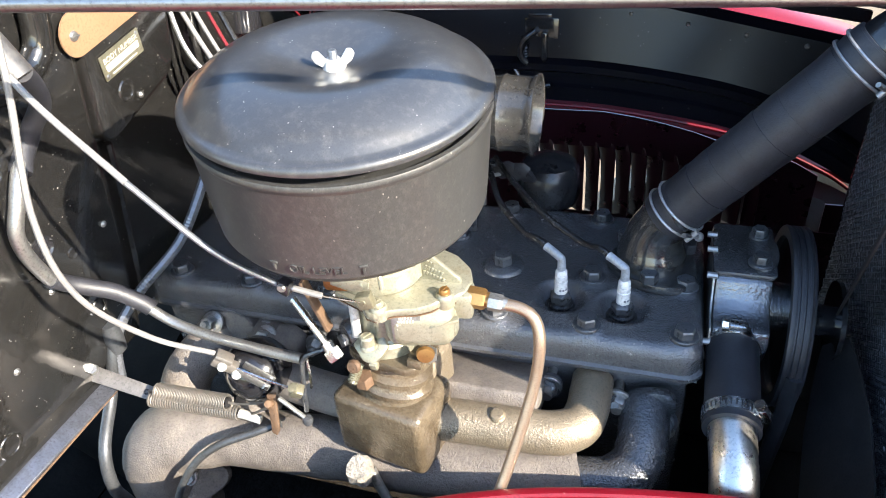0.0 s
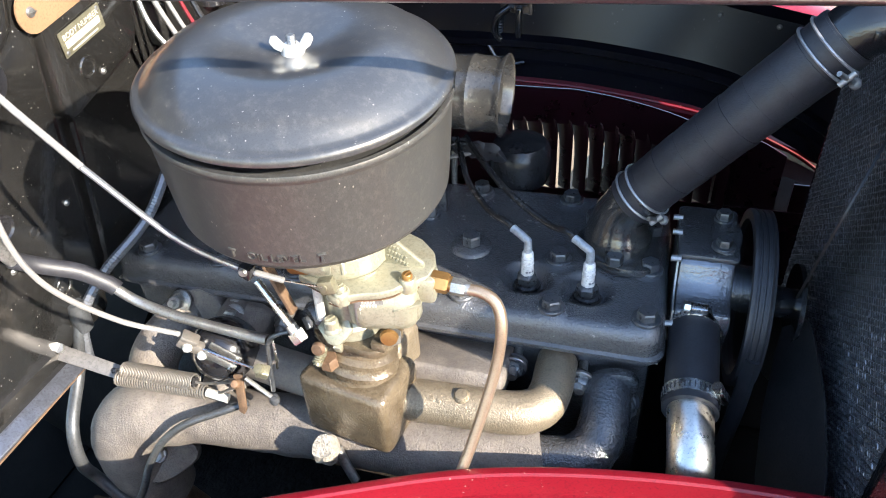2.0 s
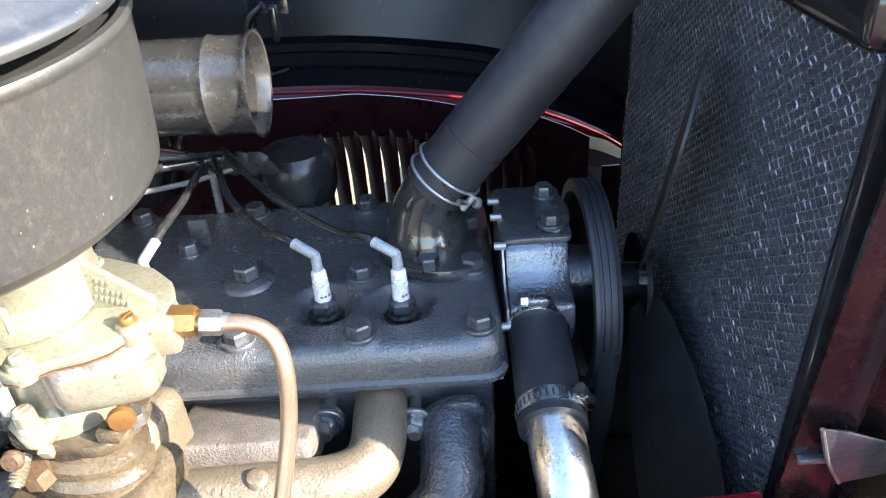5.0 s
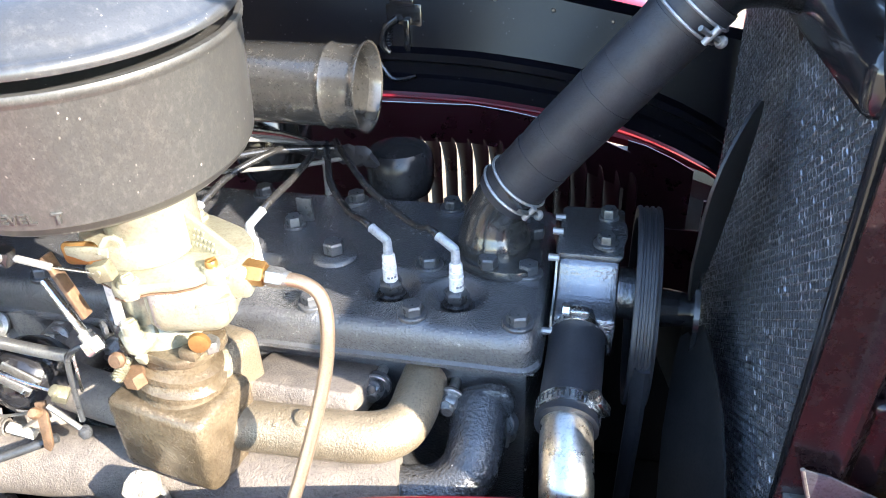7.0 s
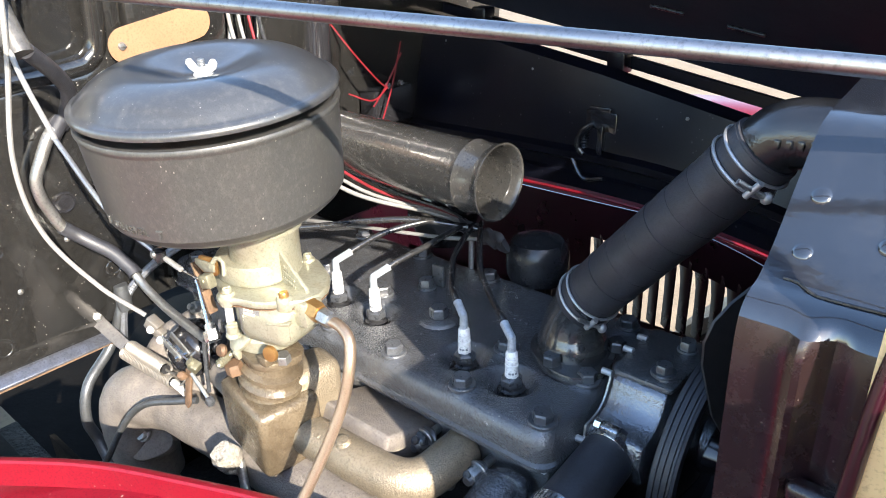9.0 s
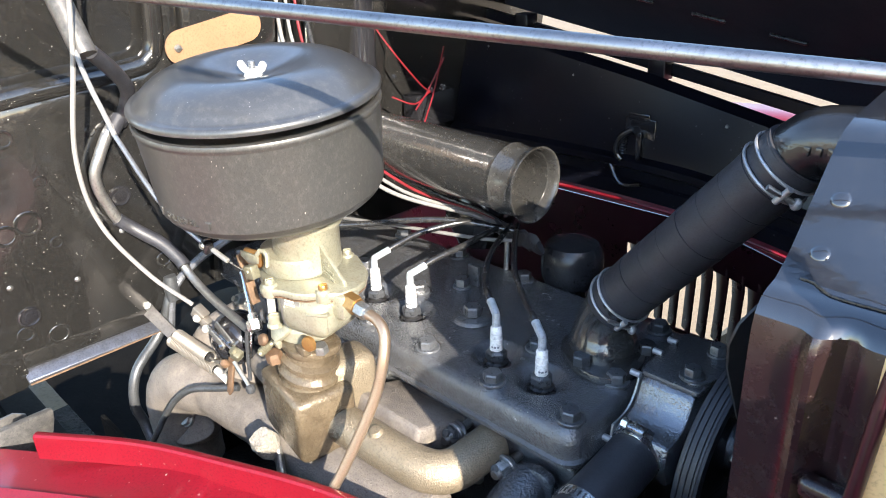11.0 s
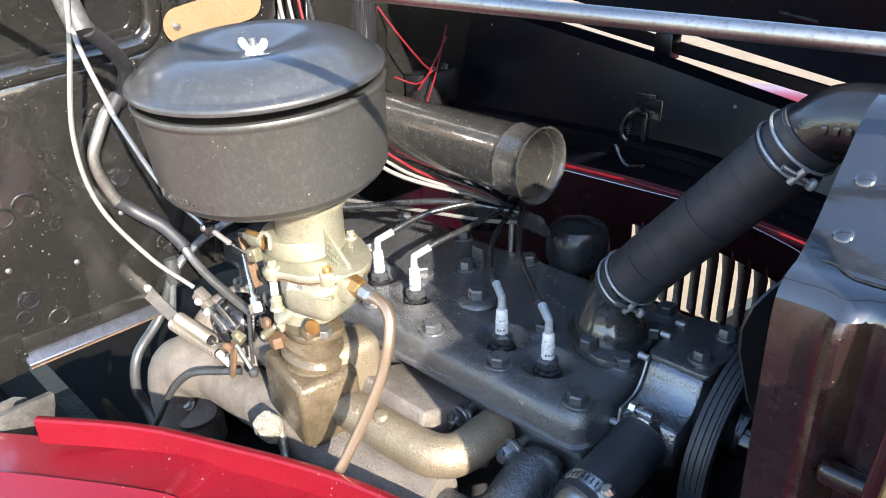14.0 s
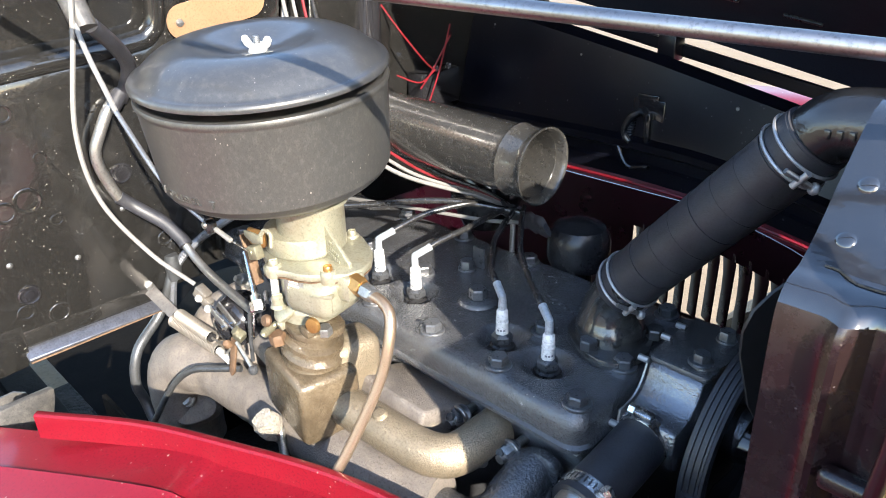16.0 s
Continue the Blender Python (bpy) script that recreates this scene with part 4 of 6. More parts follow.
def build_water_pump():
    wp = thing("water_pump", (0.30, 0.02, 0.78), "dark painted cast water pump with bolted cover", "water pump")
    prof = [(0.084, 0.78), (0.084, 0.871), (-0.006, 0.871), (-0.0095, 0.868), (-0.012, 0.862), (-0.0155, 0.854), (-0.021, 0.846), (-0.029, 0.8405), (-0.040, 0.838), (-0.052, 0.8375), (-0.055, 0.815), (-0.045, 0.79), (-0.02, 0.78)]
    part("body", rough_up(prism(prof, 0.056, Matrix.Translation((0.271, 0, 0)) @ Matrix(((0, 0, 1, 0), (1, 0, 0, 0), (0, 1, 0, 0), (0, 0, 0, 1))), 0.0045), 0.0003, 60), M["pump"], wp)
    part("cover", prism(rounded(0.062, 0.094, 0.006), 0.006, pose(0.299, 0.039, 0.871), 0.0015), M["head"], wp)
    part("boss", prism([(0.016 * math.cos(a), 0.036 * math.sin(a)) for a in (2 * math.pi * k / 24 for k in range(24))], 0.004, pose(0.317, 0.034, 0.8765), 0.0015), M["head"], wp)
    bolt(wp, (0.314, 0.060, 0.8805), af=0.0145, h=0.011, washer=0.010)
    bolt(wp, (0.313, 0.010, 0.8805), af=0.0145, h=0.010, washer=0.012)
    part("gasket", prism([(0.0158 + (y - 0.0158) * 1.02, 0.825 + (z - 0.825) * 1.02) for y, z in prof], 0.0022, Matrix.Translation((0.2685, 0, 0)) @ Matrix(((0, 0, 1, 0), (1, 0, 0, 0), (0, 1, 0, 0), (0, 0, 0, 1))), 0.0004), M["greysteel"], wp, "thin bright gasket edge")
    for y, z in ((-0.012, 0.874), (-0.056, 0.822), (0.03, 0.878), (0.06, 0.877)):
        part("stud", tube([(0.262, y, z), (0.272, y, z)], 0.0035, 8), M["zinc"], wp)
    part("shaft_housing", tube([(0.325, 0.03, 0.815), (0.36, 0.03, 0.81)], 0.026, 24), M["pump"], wp)
    lh = thing("lower_radiator_hose", (0.294, -0.09, 0.80), "short black rubber lower radiator hose", "radiator hose")
    part("hose_body", tube([(0.294, -0.036, 0.8165), (0.294, -0.09, 0.8085), (0.2932, -0.146, 0.8018)], 0.0255, 32), M["rubber"], lh)
    part("cut_end", tube([(0.2932, -0.146, 0.8018), (0.293, -0.152, 0.801)], 0.0263, 32), M["rubber"], lh)
    for p, s in (((0.294, -0.048, 0.8145), (0.296, -0.055, 0.9)), ((0.2932, -0.138, 0.8025), (0.36, -0.15, 0.84))):
        c = thing("hose_clamp", p, "worm drive hose clamp of bright slotted steel", "hose clamp", "hose clamps")
        d = Vector((0, -0.06, -0.0085)).normalized()
        part("band", clamp_band(p, d, 0.0258, 0.0125), M["steel"], c)
        q = Vector(s) - Vector(p)
        q -= d * q.dot(d)
        q.normalize()
        tan = d.cross(q)
        axes = lambda v: Matrix((tuple(v.cross(d)), tuple(d), tuple(v))).transposed().to_4x4()
        part("worm_housing", box(Vector(p) + q * 0.0305, (0.018, 0.011, 0.008), 0.002, axes(q)), M["steel"], c)
        part("screw", lathe([(0, 0), (0.0055, 0), (0.0055, 0.006), (0, 0.006)], along(Vector(p) + q * 0.031 + tan * 0.009, tan), 6), M["steel"], c)
        for k in range(18):
            a = 2 * math.pi * k / 36
            v = q * math.cos(a + 0.5) + tan * math.sin(a + 0.5)
            part("slot", box(Vector(p) + v * 0.0271, (0.0013, 0.007, 0.0006), 0, axes(v)), M["rubber"], c)
    solid("coolant_pipe", tube([(0.293, -0.13, 0.8035), (0.294, -0.160, 0.798), (0.297, -0.188, 0.782), (0.299, -0.203, 0.755), (0.30, -0.206, 0.69)], 0.0215, 28), M["aluminium"], "bare metal coolant pipe below the pump", "pipe")
    pu = thing("fan_pulley", (0.352, 0.03, 0.70), "black painted fan pulley with a wide belt face", "pulley")
    part("rim", lathe([(0.088, -0.011), (0.099, -0.011), (0.100, -0.009), (0.0995, -0.0065), (0.0978, -0.006), (0.0978, -0.004), (0.0995, -0.0035), (0.0995, -0.001), (0.0978, -0.0005), (0.0978, 0.0015), (0.0995, 0.002), (0.0995, 0.0045), (0.0978, 0.005), (0.0978, 0.007), (0.100, 0.0085), (0.099, 0.011), (0.088, 0.011)], along((0.352, 0.03, 0.80), (1, 0, 0)), 64, True), M["rubber"], pu)
    part("web", lathe([(0, 0.004), (0.03, 0.004), (0.05, -0.003), (0.089, -0.003), (0.089, -0.005), (0, -0.005)], along((0.352, 0.03, 0.80), (1, 0, 0)), 48), M["blackgloss"], pu)
    part("hub", lathe([(0, 0.05), (0.016, 0.05), (0.02, 0.02), (0.024, 0)], along((0.352, 0.03, 0.80), (1, 0, 0)), 24), M["blackgloss"], pu)
    belt = solid("fan_belt", tube([(0.352, -0.068, 0.80), (0.352, -0.066, 0.74), (0.352, -0.05, 0.66), (0.352, -0.03, 0.55)], 0.009, 8, 0.01, True, 0.6), M["rubber"], "worn black rubber fan belt below the pulley", "belt")
    fan = thing("cooling_fan", (0.40, 0.03, 0.62), "black painted cooling fan with broad blades", "fan")
    part("spider", lathe([(0, 0.0), (0.045, 0.0), (0.045, 0.005), (0, 0.005)], along((0.398, 0.03, 0.80), (1, 0, 0)), 24), M["blackgloss"], fan)
    for a in (112, 212, 302):
        m = Matrix.Translation((0.400, 0.03, 0.81)) @ Matrix.Rotation(radians(a), 4, "X") @ pose(0, 0, 0, 0, -23, 0) @ Matrix(((0, 0, 1, 0), (1, 0, 0, 0), (0, 1, 0, 0), (0, 0, 0, 1)))
        bl = prism([(0.03, -0.02), (0.06, -0.034), (0.12, -0.050), (0.18, -0.0545), (0.205, -0.053), (0.222, -0.047), (0.233, -0.034), (0.2375, -0.015), (0.2385, 0.005), (0.236, 0.025), (0.229, 0.041), (0.214, 0.051), (0.19, 0.054), (0.12, 0.048), (0.06, 0.032), (0.03, 0.02)], 0.0022, m, 0)
        bmesh.ops.triangulate(bl, faces=bl.faces)
        blade = part("blade", bl, M["blade"], fan)
        for d in (0.03, 0.045):
            part("rivet", lathe([(0, 0.003), (0.003, 0.0026), (0.005, 0.0)], m @ pose(d, 0, 0.0022), 12), M["blade"], blade)


def build_oil_cap():
    oc = thing("oil_filler", (0.07, 0.165, 0.70), "glossy black domed oil filler cap on its pipe", "oil filler")
    part("cap", lathe([(0, 0.040), (0.016, 0.040), (0.021, 0.037), (0.033, 0.034), (0.039, 0.026), (0.041, 0.014), (0.0405, -0.008), (0.036, -0.02), (0, -0.02)], pose(0.068, 0.165, 0.862), 40), M["cap"], oc)
    part("pipe", tube([(0.068, 0.165, 0.85), (0.068, 0.165, 0.70)], 0.02, 20), M["blackgloss"], oc)


# ---- manifolds ----
def build_exhaust():
    ex = thing("exhaust_manifold", (-0.05, -0.18, 0.62), "dusty cast iron exhaust manifold along the block", "exhaust manifold")
    main = tube([(-0.316, -0.222, 0.575), (-0.318, -0.224, 0.64), (-0.312, -0.224, 0.69), (-0.285, -0.220, 0.717), (-0.24, -0.212, 0.722), (-0.17, -0.205, 0.724), (-0.05, -0.20, 0.728), (0.06, -0.20, 0.732), (0.12, -0.195, 0.733), (0.16, -0.185, 0.737)], lambda t: 0.033 + 0.012 * max(0.0, min(1, (0.36 - t) * 7)), 28, 0.007)
    part("log", rough_up(main, 0.002, 45), M["manifold"], ex)
    part("front_branch", rough_up(tube([(0.15, -0.188, 0.728), (0.19, -0.18, 0.730), (0.212, -0.163, 0.742), (0.216, -0.14, 0.757), (0.214, -0.105, 0.768)], lambda t: 0.027 - 0.002 * t, 28, 0.005), 0.0012, 60), M["blackiron"], ex)
    part("front_flange", prism([(0.038 * math.cos(a), 0.023 * math.sin(a)) for a in (2 * math.pi * k / 24 for k in range(24))], 0.012, along((0.213, -0.102, 0.765), (0, -1, 0), 38), 0.003), M["blackiron"], ex)
    part("middle_casting", rough_up(box((0.058, -0.128, 0.781), (0.112, 0.078, 0.036), 0.005, pose(0, 0, 0, -20, 0, 0), 3), 0.0011, 45, 2), M["manifold"], ex)
    part("middle_web", rough_up(box((0.05, -0.165, 0.757), (0.09, 0.04, 0.03), 0.008, pose(0, 0, 0, -40, 0, 0), 3), 0.0015, 45, 2), M["manifold"], ex)
    part("rear_branch", rough_up(tube([(-0.30, -0.20, 0.715), (-0.295, -0.165, 0.76), (-0.285, -0.13, 0.775), (-0.28, -0.10, 0.778)], 0.028, 24), 0.0014, 50), M["manifold"], ex)
    part("rear_flange", prism([(0.04 * math.cos(a), 0.028 * math.sin(a)) for a in (2 * math.pi * k / 24 for k in range(24))], 0.02, along((-0.265, -0.10, 0.785), (0, -1, 0.2), 20), 0.004), M["manifold"], ex)
    part("second_branch", rough_up(tube([(-0.20, -0.19, 0.735), (-0.195, -0.15, 0.772), (-0.19, -0.10, 0.782)], 0.026, 24), 0.0014, 50), M["manifold"], ex)
    for p, mt in (((-0.275, -0.122, 0.806), "greysteel"), ((-0.205, -0.125, 0.800), "greysteel"), ((-0.005, -0.120, 0.801), "greysteel"), ((0.118, -0.109, 0.779), "bolt"), ((0.186, -0.109, 0.772), "bolt"), ((0.236, -0.108, 0.752), "bolt")):
        d = Vector((0, -0.85, 0.5)).normalized()
        part("washer", lathe([(0, 0), (0.0135, 0), (0.0135, 0.003), (0.010, 0.006), (0, 0.006)], along(p, d), 22), M[mt], ex)
        bolt(ex, tuple(Vector(p) + d * 0.006), d, af=0.0155, h=0.010, mat=mt, name="nut")
        part("stud", tube([tuple(Vector(p) + d * 0.012), tuple(Vector(p) + d * 0.022)], 0.0042, 10), M[mt], ex)
    d = Vector((0.25, -0.75, 0.6)).normalized()
    part("outlet_pad", rough_up(prism([(0.044 * math.cos(a) + 0.006 * math.cos(3 * a), 0.034 * math.sin(a)) for a in (2 * math.pi * k / 30 for k in range(30))], 0.018, along((-0.288, -0.222, 0.650), d), 0.005), 0.0012, 50), M["manifold"], ex)
    bolt(ex, tuple(Vector((-0.283, -0.222, 0.654)) + d * 0.018), d, af=0.014, h=0.008, mat="greysteel", washer=0.010)
    solid("exhaust_downpipe", tube([(-0.316, -0.222, 0.60), (-0.316, -0.21, 0.53), (-0.33, -0.18, 0.42), (-0.55, -0.15, 0.30)], 0.026, 20), M["rust"], "rusty exhaust downpipe under the manifold", "exhaust pipe")


def build_intake():
    im = thing("intake_manifold", (-0.02, -0.19, 0.74), "bronze stained cast intake manifold with heat box", "intake manifold")
    bx = box((-0.022, -0.198, 0.797), (0.098, 0.070, 0.078), 0.009, pose(0, 0, 0, 0, 0, -10), 3)
    part("heat_box", rough_up(bx, 0.0012, 45), M["oily"], im)
    part("shoulder", rough_up(box((-0.006, -0.165, 0.812), (0.05, 0.075, 0.085), 0.014, pose(0, 0, 0, 0, 0, -10), 3), 0.001, 45), M["intake"], im)
    part("riser", rough_up(lathe([(0, 0), (0.040, 0), (0.0355, 0.006), (0.034, 0.014), (0.037, 0.016), (0.037, 0.021), (0.034, 0.024), (0.033, 0.029), (0.0355, 0.031), (0.0355, 0.036), (0.030, 0.040), (0.028, 0.05), (0.028, 0.056), (0, 0.056)], pose(-0.022, -0.195, 0.826, -5, 5, -15) @ Matrix.Diagonal((1.12, 0.88, 1, 1)), 40), 0.0006, 70), M["oily"], im)
    run = tube([(0.0, -0.190, 0.790), (0.05, -0.186, 0.788), (0.10, -0.182, 0.786), (0.132, -0.178, 0.785), (0.152, -0.166, 0.784), (0.160, -0.145, 0.785), (0.161, -0.10, 0.787)], 0.0215, 28, 0.005)
    part("runner", rough_up(run, 0.0006, 60), M["intake"], im)
    part("rear_runner", rough_up(tube([(-0.05, -0.190, 0.792), (-0.12, -0.18, 0.79), (-0.18, -0.165, 0.79), (-0.205, -0.14, 0.79), (-0.21, -0.10, 0.79)], 0.0215, 24), 0.0006, 60), M["manifold"], im)
    part("lug", lathe([(0, 0.005), (0.006, 0.004), (0.0085, 0)], along((0.080, -0.188, 0.807), (0, -0.25, 1)), 16), M["intake"], im)
    for k in range(6):
        part("casting_mark", box((0.022 + 0.0075 * k, -0.196, 0.8065 - 0.0002 * k), (0.0045, 0.006, 0.0022), 0.0008, pose(0, 0, 0, 25, 0, 20 * (k % 2))), M["intake"], im)
    dr = thing("heat_box_drain", (-0.045, -0.245, 0.74), "corroded white drain fitting below the manifold", "fitting")
    part("crust", rough_up(lathe([(0, 0.02), (0.011, 0.018), (0.015, 0.008), (0.013, -0.004), (0.008, -0.014), (0, -0.016)], pose(-0.045, -0.243, 0.755, 30, 0, 0) @ Matrix.Diagonal((0.9, 1.0, 1.0, 1)), 28), 0.0055, 110), M["crust"], dr)
    part("stem", tube([(-0.04, -0.235, 0.75), (-0.03, -0.24, 0.73), (-0.02, -0.245, 0.715)], 0.005, 10), M["greysteel"], dr)


# ---- carburettor ----
def build_carburettor():
    cb = thing("carburetor", (-0.02, -0.195, 0.88), "pale yellow zinc plated one-barrel carburetor", "carburetor")
    turn = 13.0
    out = [(-0.050, -0.222), (-0.020, -0.234), (-0.013, -0.243), (-0.004, -0.245), (0.003, -0.239), (0.010, -0.2345), (0.026, -0.230), (0.037, -0.223), (0.042, -0.2165), (0.051, -0.214), (0.054, -0.206), (0.060, -0.200), (0.062, -0.182), (0.056, -0.166), (0.040, -0.150), (0.018, -0.140), (0.004, -0.134), (-0.008, -0.135), (-0.040, -0.150), (-0.054, -0.18)]
    part("throttle_flange", prism(rounded(0.082, 0.056, 0.020), 0.009, pose(-0.014, -0.197, 0.8795, -4, 0, -12), 0.002), M["oily"], cb)
    part("throttle_body", lathe([(0.031, 0), (0.031, 0.012), (0.026, 0.018), (0.026, 0.07), (0, 0.07)], pose(-0.022, -0.190, 0.889), 36), M["carb"], cb)
    bowl_ob = part("bowl", rough_up(box((0.0195, -0.1985, 0.9355), (0.062, 0.060, 0.044), 0.015, pose(0, 0, 0, 0, 0, turn), 5), 0.0003, 60), M["carb"], cb)
    part("cover_gasket", prism([(x * 0.985, -0.19 + (y + 0.19) * 0.985) for x, y in out], 0.0012, pose(0, 0, 0.9545), 0), M["rust"], cb, "thin brown paper gasket")
    part("bowl_cover", prism(out, 0.0085, pose(0, 0, 0.9557), 0.0028), M["carb"], cb)
    part("cover_step", prism([(0.038 * math.cos(a) * 1.08 - 0.023, 0.035 * math.sin(a) - 0.190) for a in (2 * math.pi * k / 36 for k in range(36))], 0.022, pose(0, 0, 0.9635), 0.004), M["carb"], cb)
    part("air_horn", lathe([(0.0335, 0), (0.0335, 0.05), (0.0345, 0.052), (0.0345, 0.07), (0.028, 0.07), (0.026, 0)], pose(-0.013, -0.183, 0.968), 44, True), M["carb"], cb)
    web = part("web", prism([(0.012, 0.0), (0.054, 0.0), (0.053, 0.006), (0.048, 0.009), (0.020, 0.034), (0.012, 0.038)], 0.0042, pose(0, -0.1865, 0.9635, 90, 0, 0), 0.001), M["carb"], cb)
    for k, (a, w) in enumerate(((0.012, 0.010), (0.0065, 0.018), (0.001, 0.022))):
        for j in range(int(w / 0.0028)):
            part("cast_mark", box((0.0215 + a * 0.35 + 0.0028 * j, -0.1912, 0.9715 + a - 0.0011 * j * (1 if k else 1.2)), (0.0019, 0.0012, 0.0032), 0.0003, pose(0, 0, 0, 0, 24, 0)), M["carb"], web)
    m = pose(0.0155, -0.2279, 0.9395, 90, 0, turn)
    tag = part("tag", prism(rounded(0.025, 0.032, 0.003), 0.0012, m, 0.0004), M["greysteel"], bowl_ob, "raised panel with cast lines, not legible")
    for k, w in enumerate((0.013, 0.015, 0.019, 0.018, 0.014, 0.018, 0.012)):
        n = int(w / 0.0024)
        part("cast_line", join(*[box((0, 0, 0), (0.0017, 0.0026, 0.0009), 0.0002, m @ pose((j - (n - 1) / 2) * 0.0024, 0.0118 - 0.0040 * k, 0.0014)) for j in range(n)]), M["platetext"], bowl_ob)
    for x, y, mt in ((-0.004, -0.236, "carb"), (0.045, -0.209, "brass"), (-0.002, -0.143, "carb")):
        part("screw_boss", lathe([(0, 0.0055), (0.0062, 0.0055), (0.0072, 0.0045), (0.0078, 0.0), (0.0078, -0.007), (0.006, -0.0085), (0, -0.0085)], pose(x, y, 0.9615), 20), M["carb"], cb)
        part("cover_screw", join(lathe([(0, 0.0048), (0.0038, 0.0044), (0.0046, 0.003), (0.0046, 0)], pose(x, y, 0.967), 16), box((x, y, 0.9718), (0.0075, 0.0011, 0.0008), 0, pose(0, 0, 0, 0, 0, 70))), M[mt], cb)
    part("inlet_boss", box((0.055, -0.193, 0.949), (0.020, 0.024, 0.026), 0.004, pose(0, 0, 0, 0, 0, 8)), M["carb"], cb)
    piece("inlet_fitting", "inlet", lambda: join(hexhead(0.0165, 0.015)(), lathe([(0.007, 0.014), (0.007, 0.018), (0, 0.018)], seg=14)), M["brass"], cb, along((0.061, -0.1935, 0.954), (1, 0.0, -0.08)), "brass inlet fitting")
    part("side_rib", prism([(0, 0), (0.024, 0.002), (0.024, 0.006), (0.0, 0.002)], 0.006, pose(0.034, -0.2215, 0.941, 90, 0, 25), 0.0008), M["carb"], cb)
    part("ear", box((0.050, -0.208, 0.933), (0.008, 0.012, 0.018), 0.002), M["carb"], cb)
    # accelerator pump rod, plunger and side plate
    part("pump_rod", tube([(-0.036, -0.218, 0.955), (-0.037, -0.219, 0.914)], 0.0042, 14), M["wingnut"], cb)
    part("plunger_nut", join(lathe([(0, 0.006), (0.005, 0.0055), (0.0064, 0.004), (0.0064, -0.004), (0.0075, -0.005), (0.008, -0.008), (0, -0.008)], pose(-0.025, -0.2245, 0.915), 18), box((-0.025, -0.2245, 0.921), (0.009, 0.0014, 0.001), 0, pose(0, 0, 0, 0, 0, 60))), M["carb"], cb)
    part("pump_cover", prism([(-0.017, 0.0), (-0.004, -0.013), (0.006, -0.014), (0.013, -0.006), (0.018, 0.004), (0.012, 0.014), (-0.010, 0.012)], 0.006, along((-0.026, -0.2165, 0.899), (-0.05, -0.8, 0.6)), 0.002), M["carb"], cb)
    part("cover_tab", box((-0.0215, -0.226, 0.8875), (0.0075, 0.007, 0.009), 0.0015, pose(0, 0, 0, 20, 0, 0)), M["carb"], cb)
    part("shaft_boss", lathe([(0, 0.0), (0.0135, 0), (0.0135, 0.012), (0.011, 0.016), (0, 0.016)], along((-0.043, -0.2, 0.905), (-0.6, -0.75, 0)), 22), M["blackiron"], cb)
    part("throttle_arm", prism([(-0.004, -0.006), (0.012, -0.005), (0.018, 0.0), (0.012, 0.006), (-0.004, 0.006)], 0.003, along((-0.052, -0.219, 0.905), (-0.6, -0.75, 0), 40), 0.0008), M["bolt"], cb)
    # choke lever with its clamp block
    part("choke_lever", prism([(0, 0), (0.016, -0.003), (0.034, 0.002), (0.036, 0.010), (0.020, 0.009), (0.0, 0.006)], 0.0022, pose(-0.040, -0.240, 0.987, 90, 0, -4), 0.0006), M["carb"], cb)
    part("lever_hook", tube([(-0.012, -0.243, 0.992), (-0.006, -0.240, 1.002), (0.002, -0.238, 1.0), (0.004, -0.240, 0.988)], 0.0022, 8), M["carb"], cb)
    part("lever_block", join(box((-0.006, -0.2515, 0.984), (0.013, 0.009, 0.013), 0.0012, pose(0, 0, 0, 0, -14, 6)), lathe([(0, 0.0012), (0.0022, 0.001), (0.0026, 0)], along((-0.0065, -0.256, 0.985), (0, -1, 0.1)), 10)), M["plate"], cb, "square brass clamp block")
    part("cam_plate", prism(rounded(0.026, 0.018, 0.005), 0.0025, pose(-0.040, -0.228, 0.981, 90, 0, 8), 0.0006), M["brass"], cb)
    # idle screw and rusty nuts by the flange
    piece("idle_nut", "rustnut", hexhead(0.0155, 0.012), M["rust"], cb, along((-0.035, -0.224, 0.860), (0, -0.15, 1)), "rusty hex nut")
    part("idle_head", lathe([(0, 0.004), (0.0055, 0.0035), (0.0068, 0), (0.0055, -0.003), (0, -0.003)], along((-0.038, -0.233, 0.889), (-0.1, -1, 0.3)), 14), M["rust"], cb)
    part("idle_spring", coil((-0.038, -0.227, 0.880), (-0.040, -0.238, 0.874), 0.0042, 0.0011, 6), M["plate"], cb)
    part("idle_screw", tube([(-0.037, -0.222, 0.882), (-0.040, -0.2395, 0.873)], 0.0034, 10), M["plate"], cb)
    part("brass_plug", lathe([(0, 0.004), (0.0075, 0.003), (0.0085, 0)], along((0.026, -0.219, 0.904), (0.3, -1, 0.1)), 16), M["brass"], cb)
    part("mount_nut", box((0.016, -0.220, 0.893), (0.014, 0.010, 0.010), 0.002), M["oily"], cb)
    piece("mount_bolt", "mount", hexhead(0.013, 0.009), M["greysteel"], cb, along((0.024, -0.205, 0.887), (0.1, -0.1, 1)))
    fl = thing("fuel_line", (0.10, -0.25, 0.76), "bent tarnished copper fuel line with flare nut", "fuel line")
    part("pipe", tube([(0.088, -0.196, 0.952), (0.104, -0.196, 0.951), (0.118, -0.199, 0.944), (0.124, -0.206, 0.925), (0.122, -0.216, 0.89), (0.114, -0.232, 0.85), (0.104, -0.250, 0.81), (0.094, -0.266, 0.775), (0.085, -0.275, 0.73)], 0.0052, 14, 0.004), M["copper"], fl)
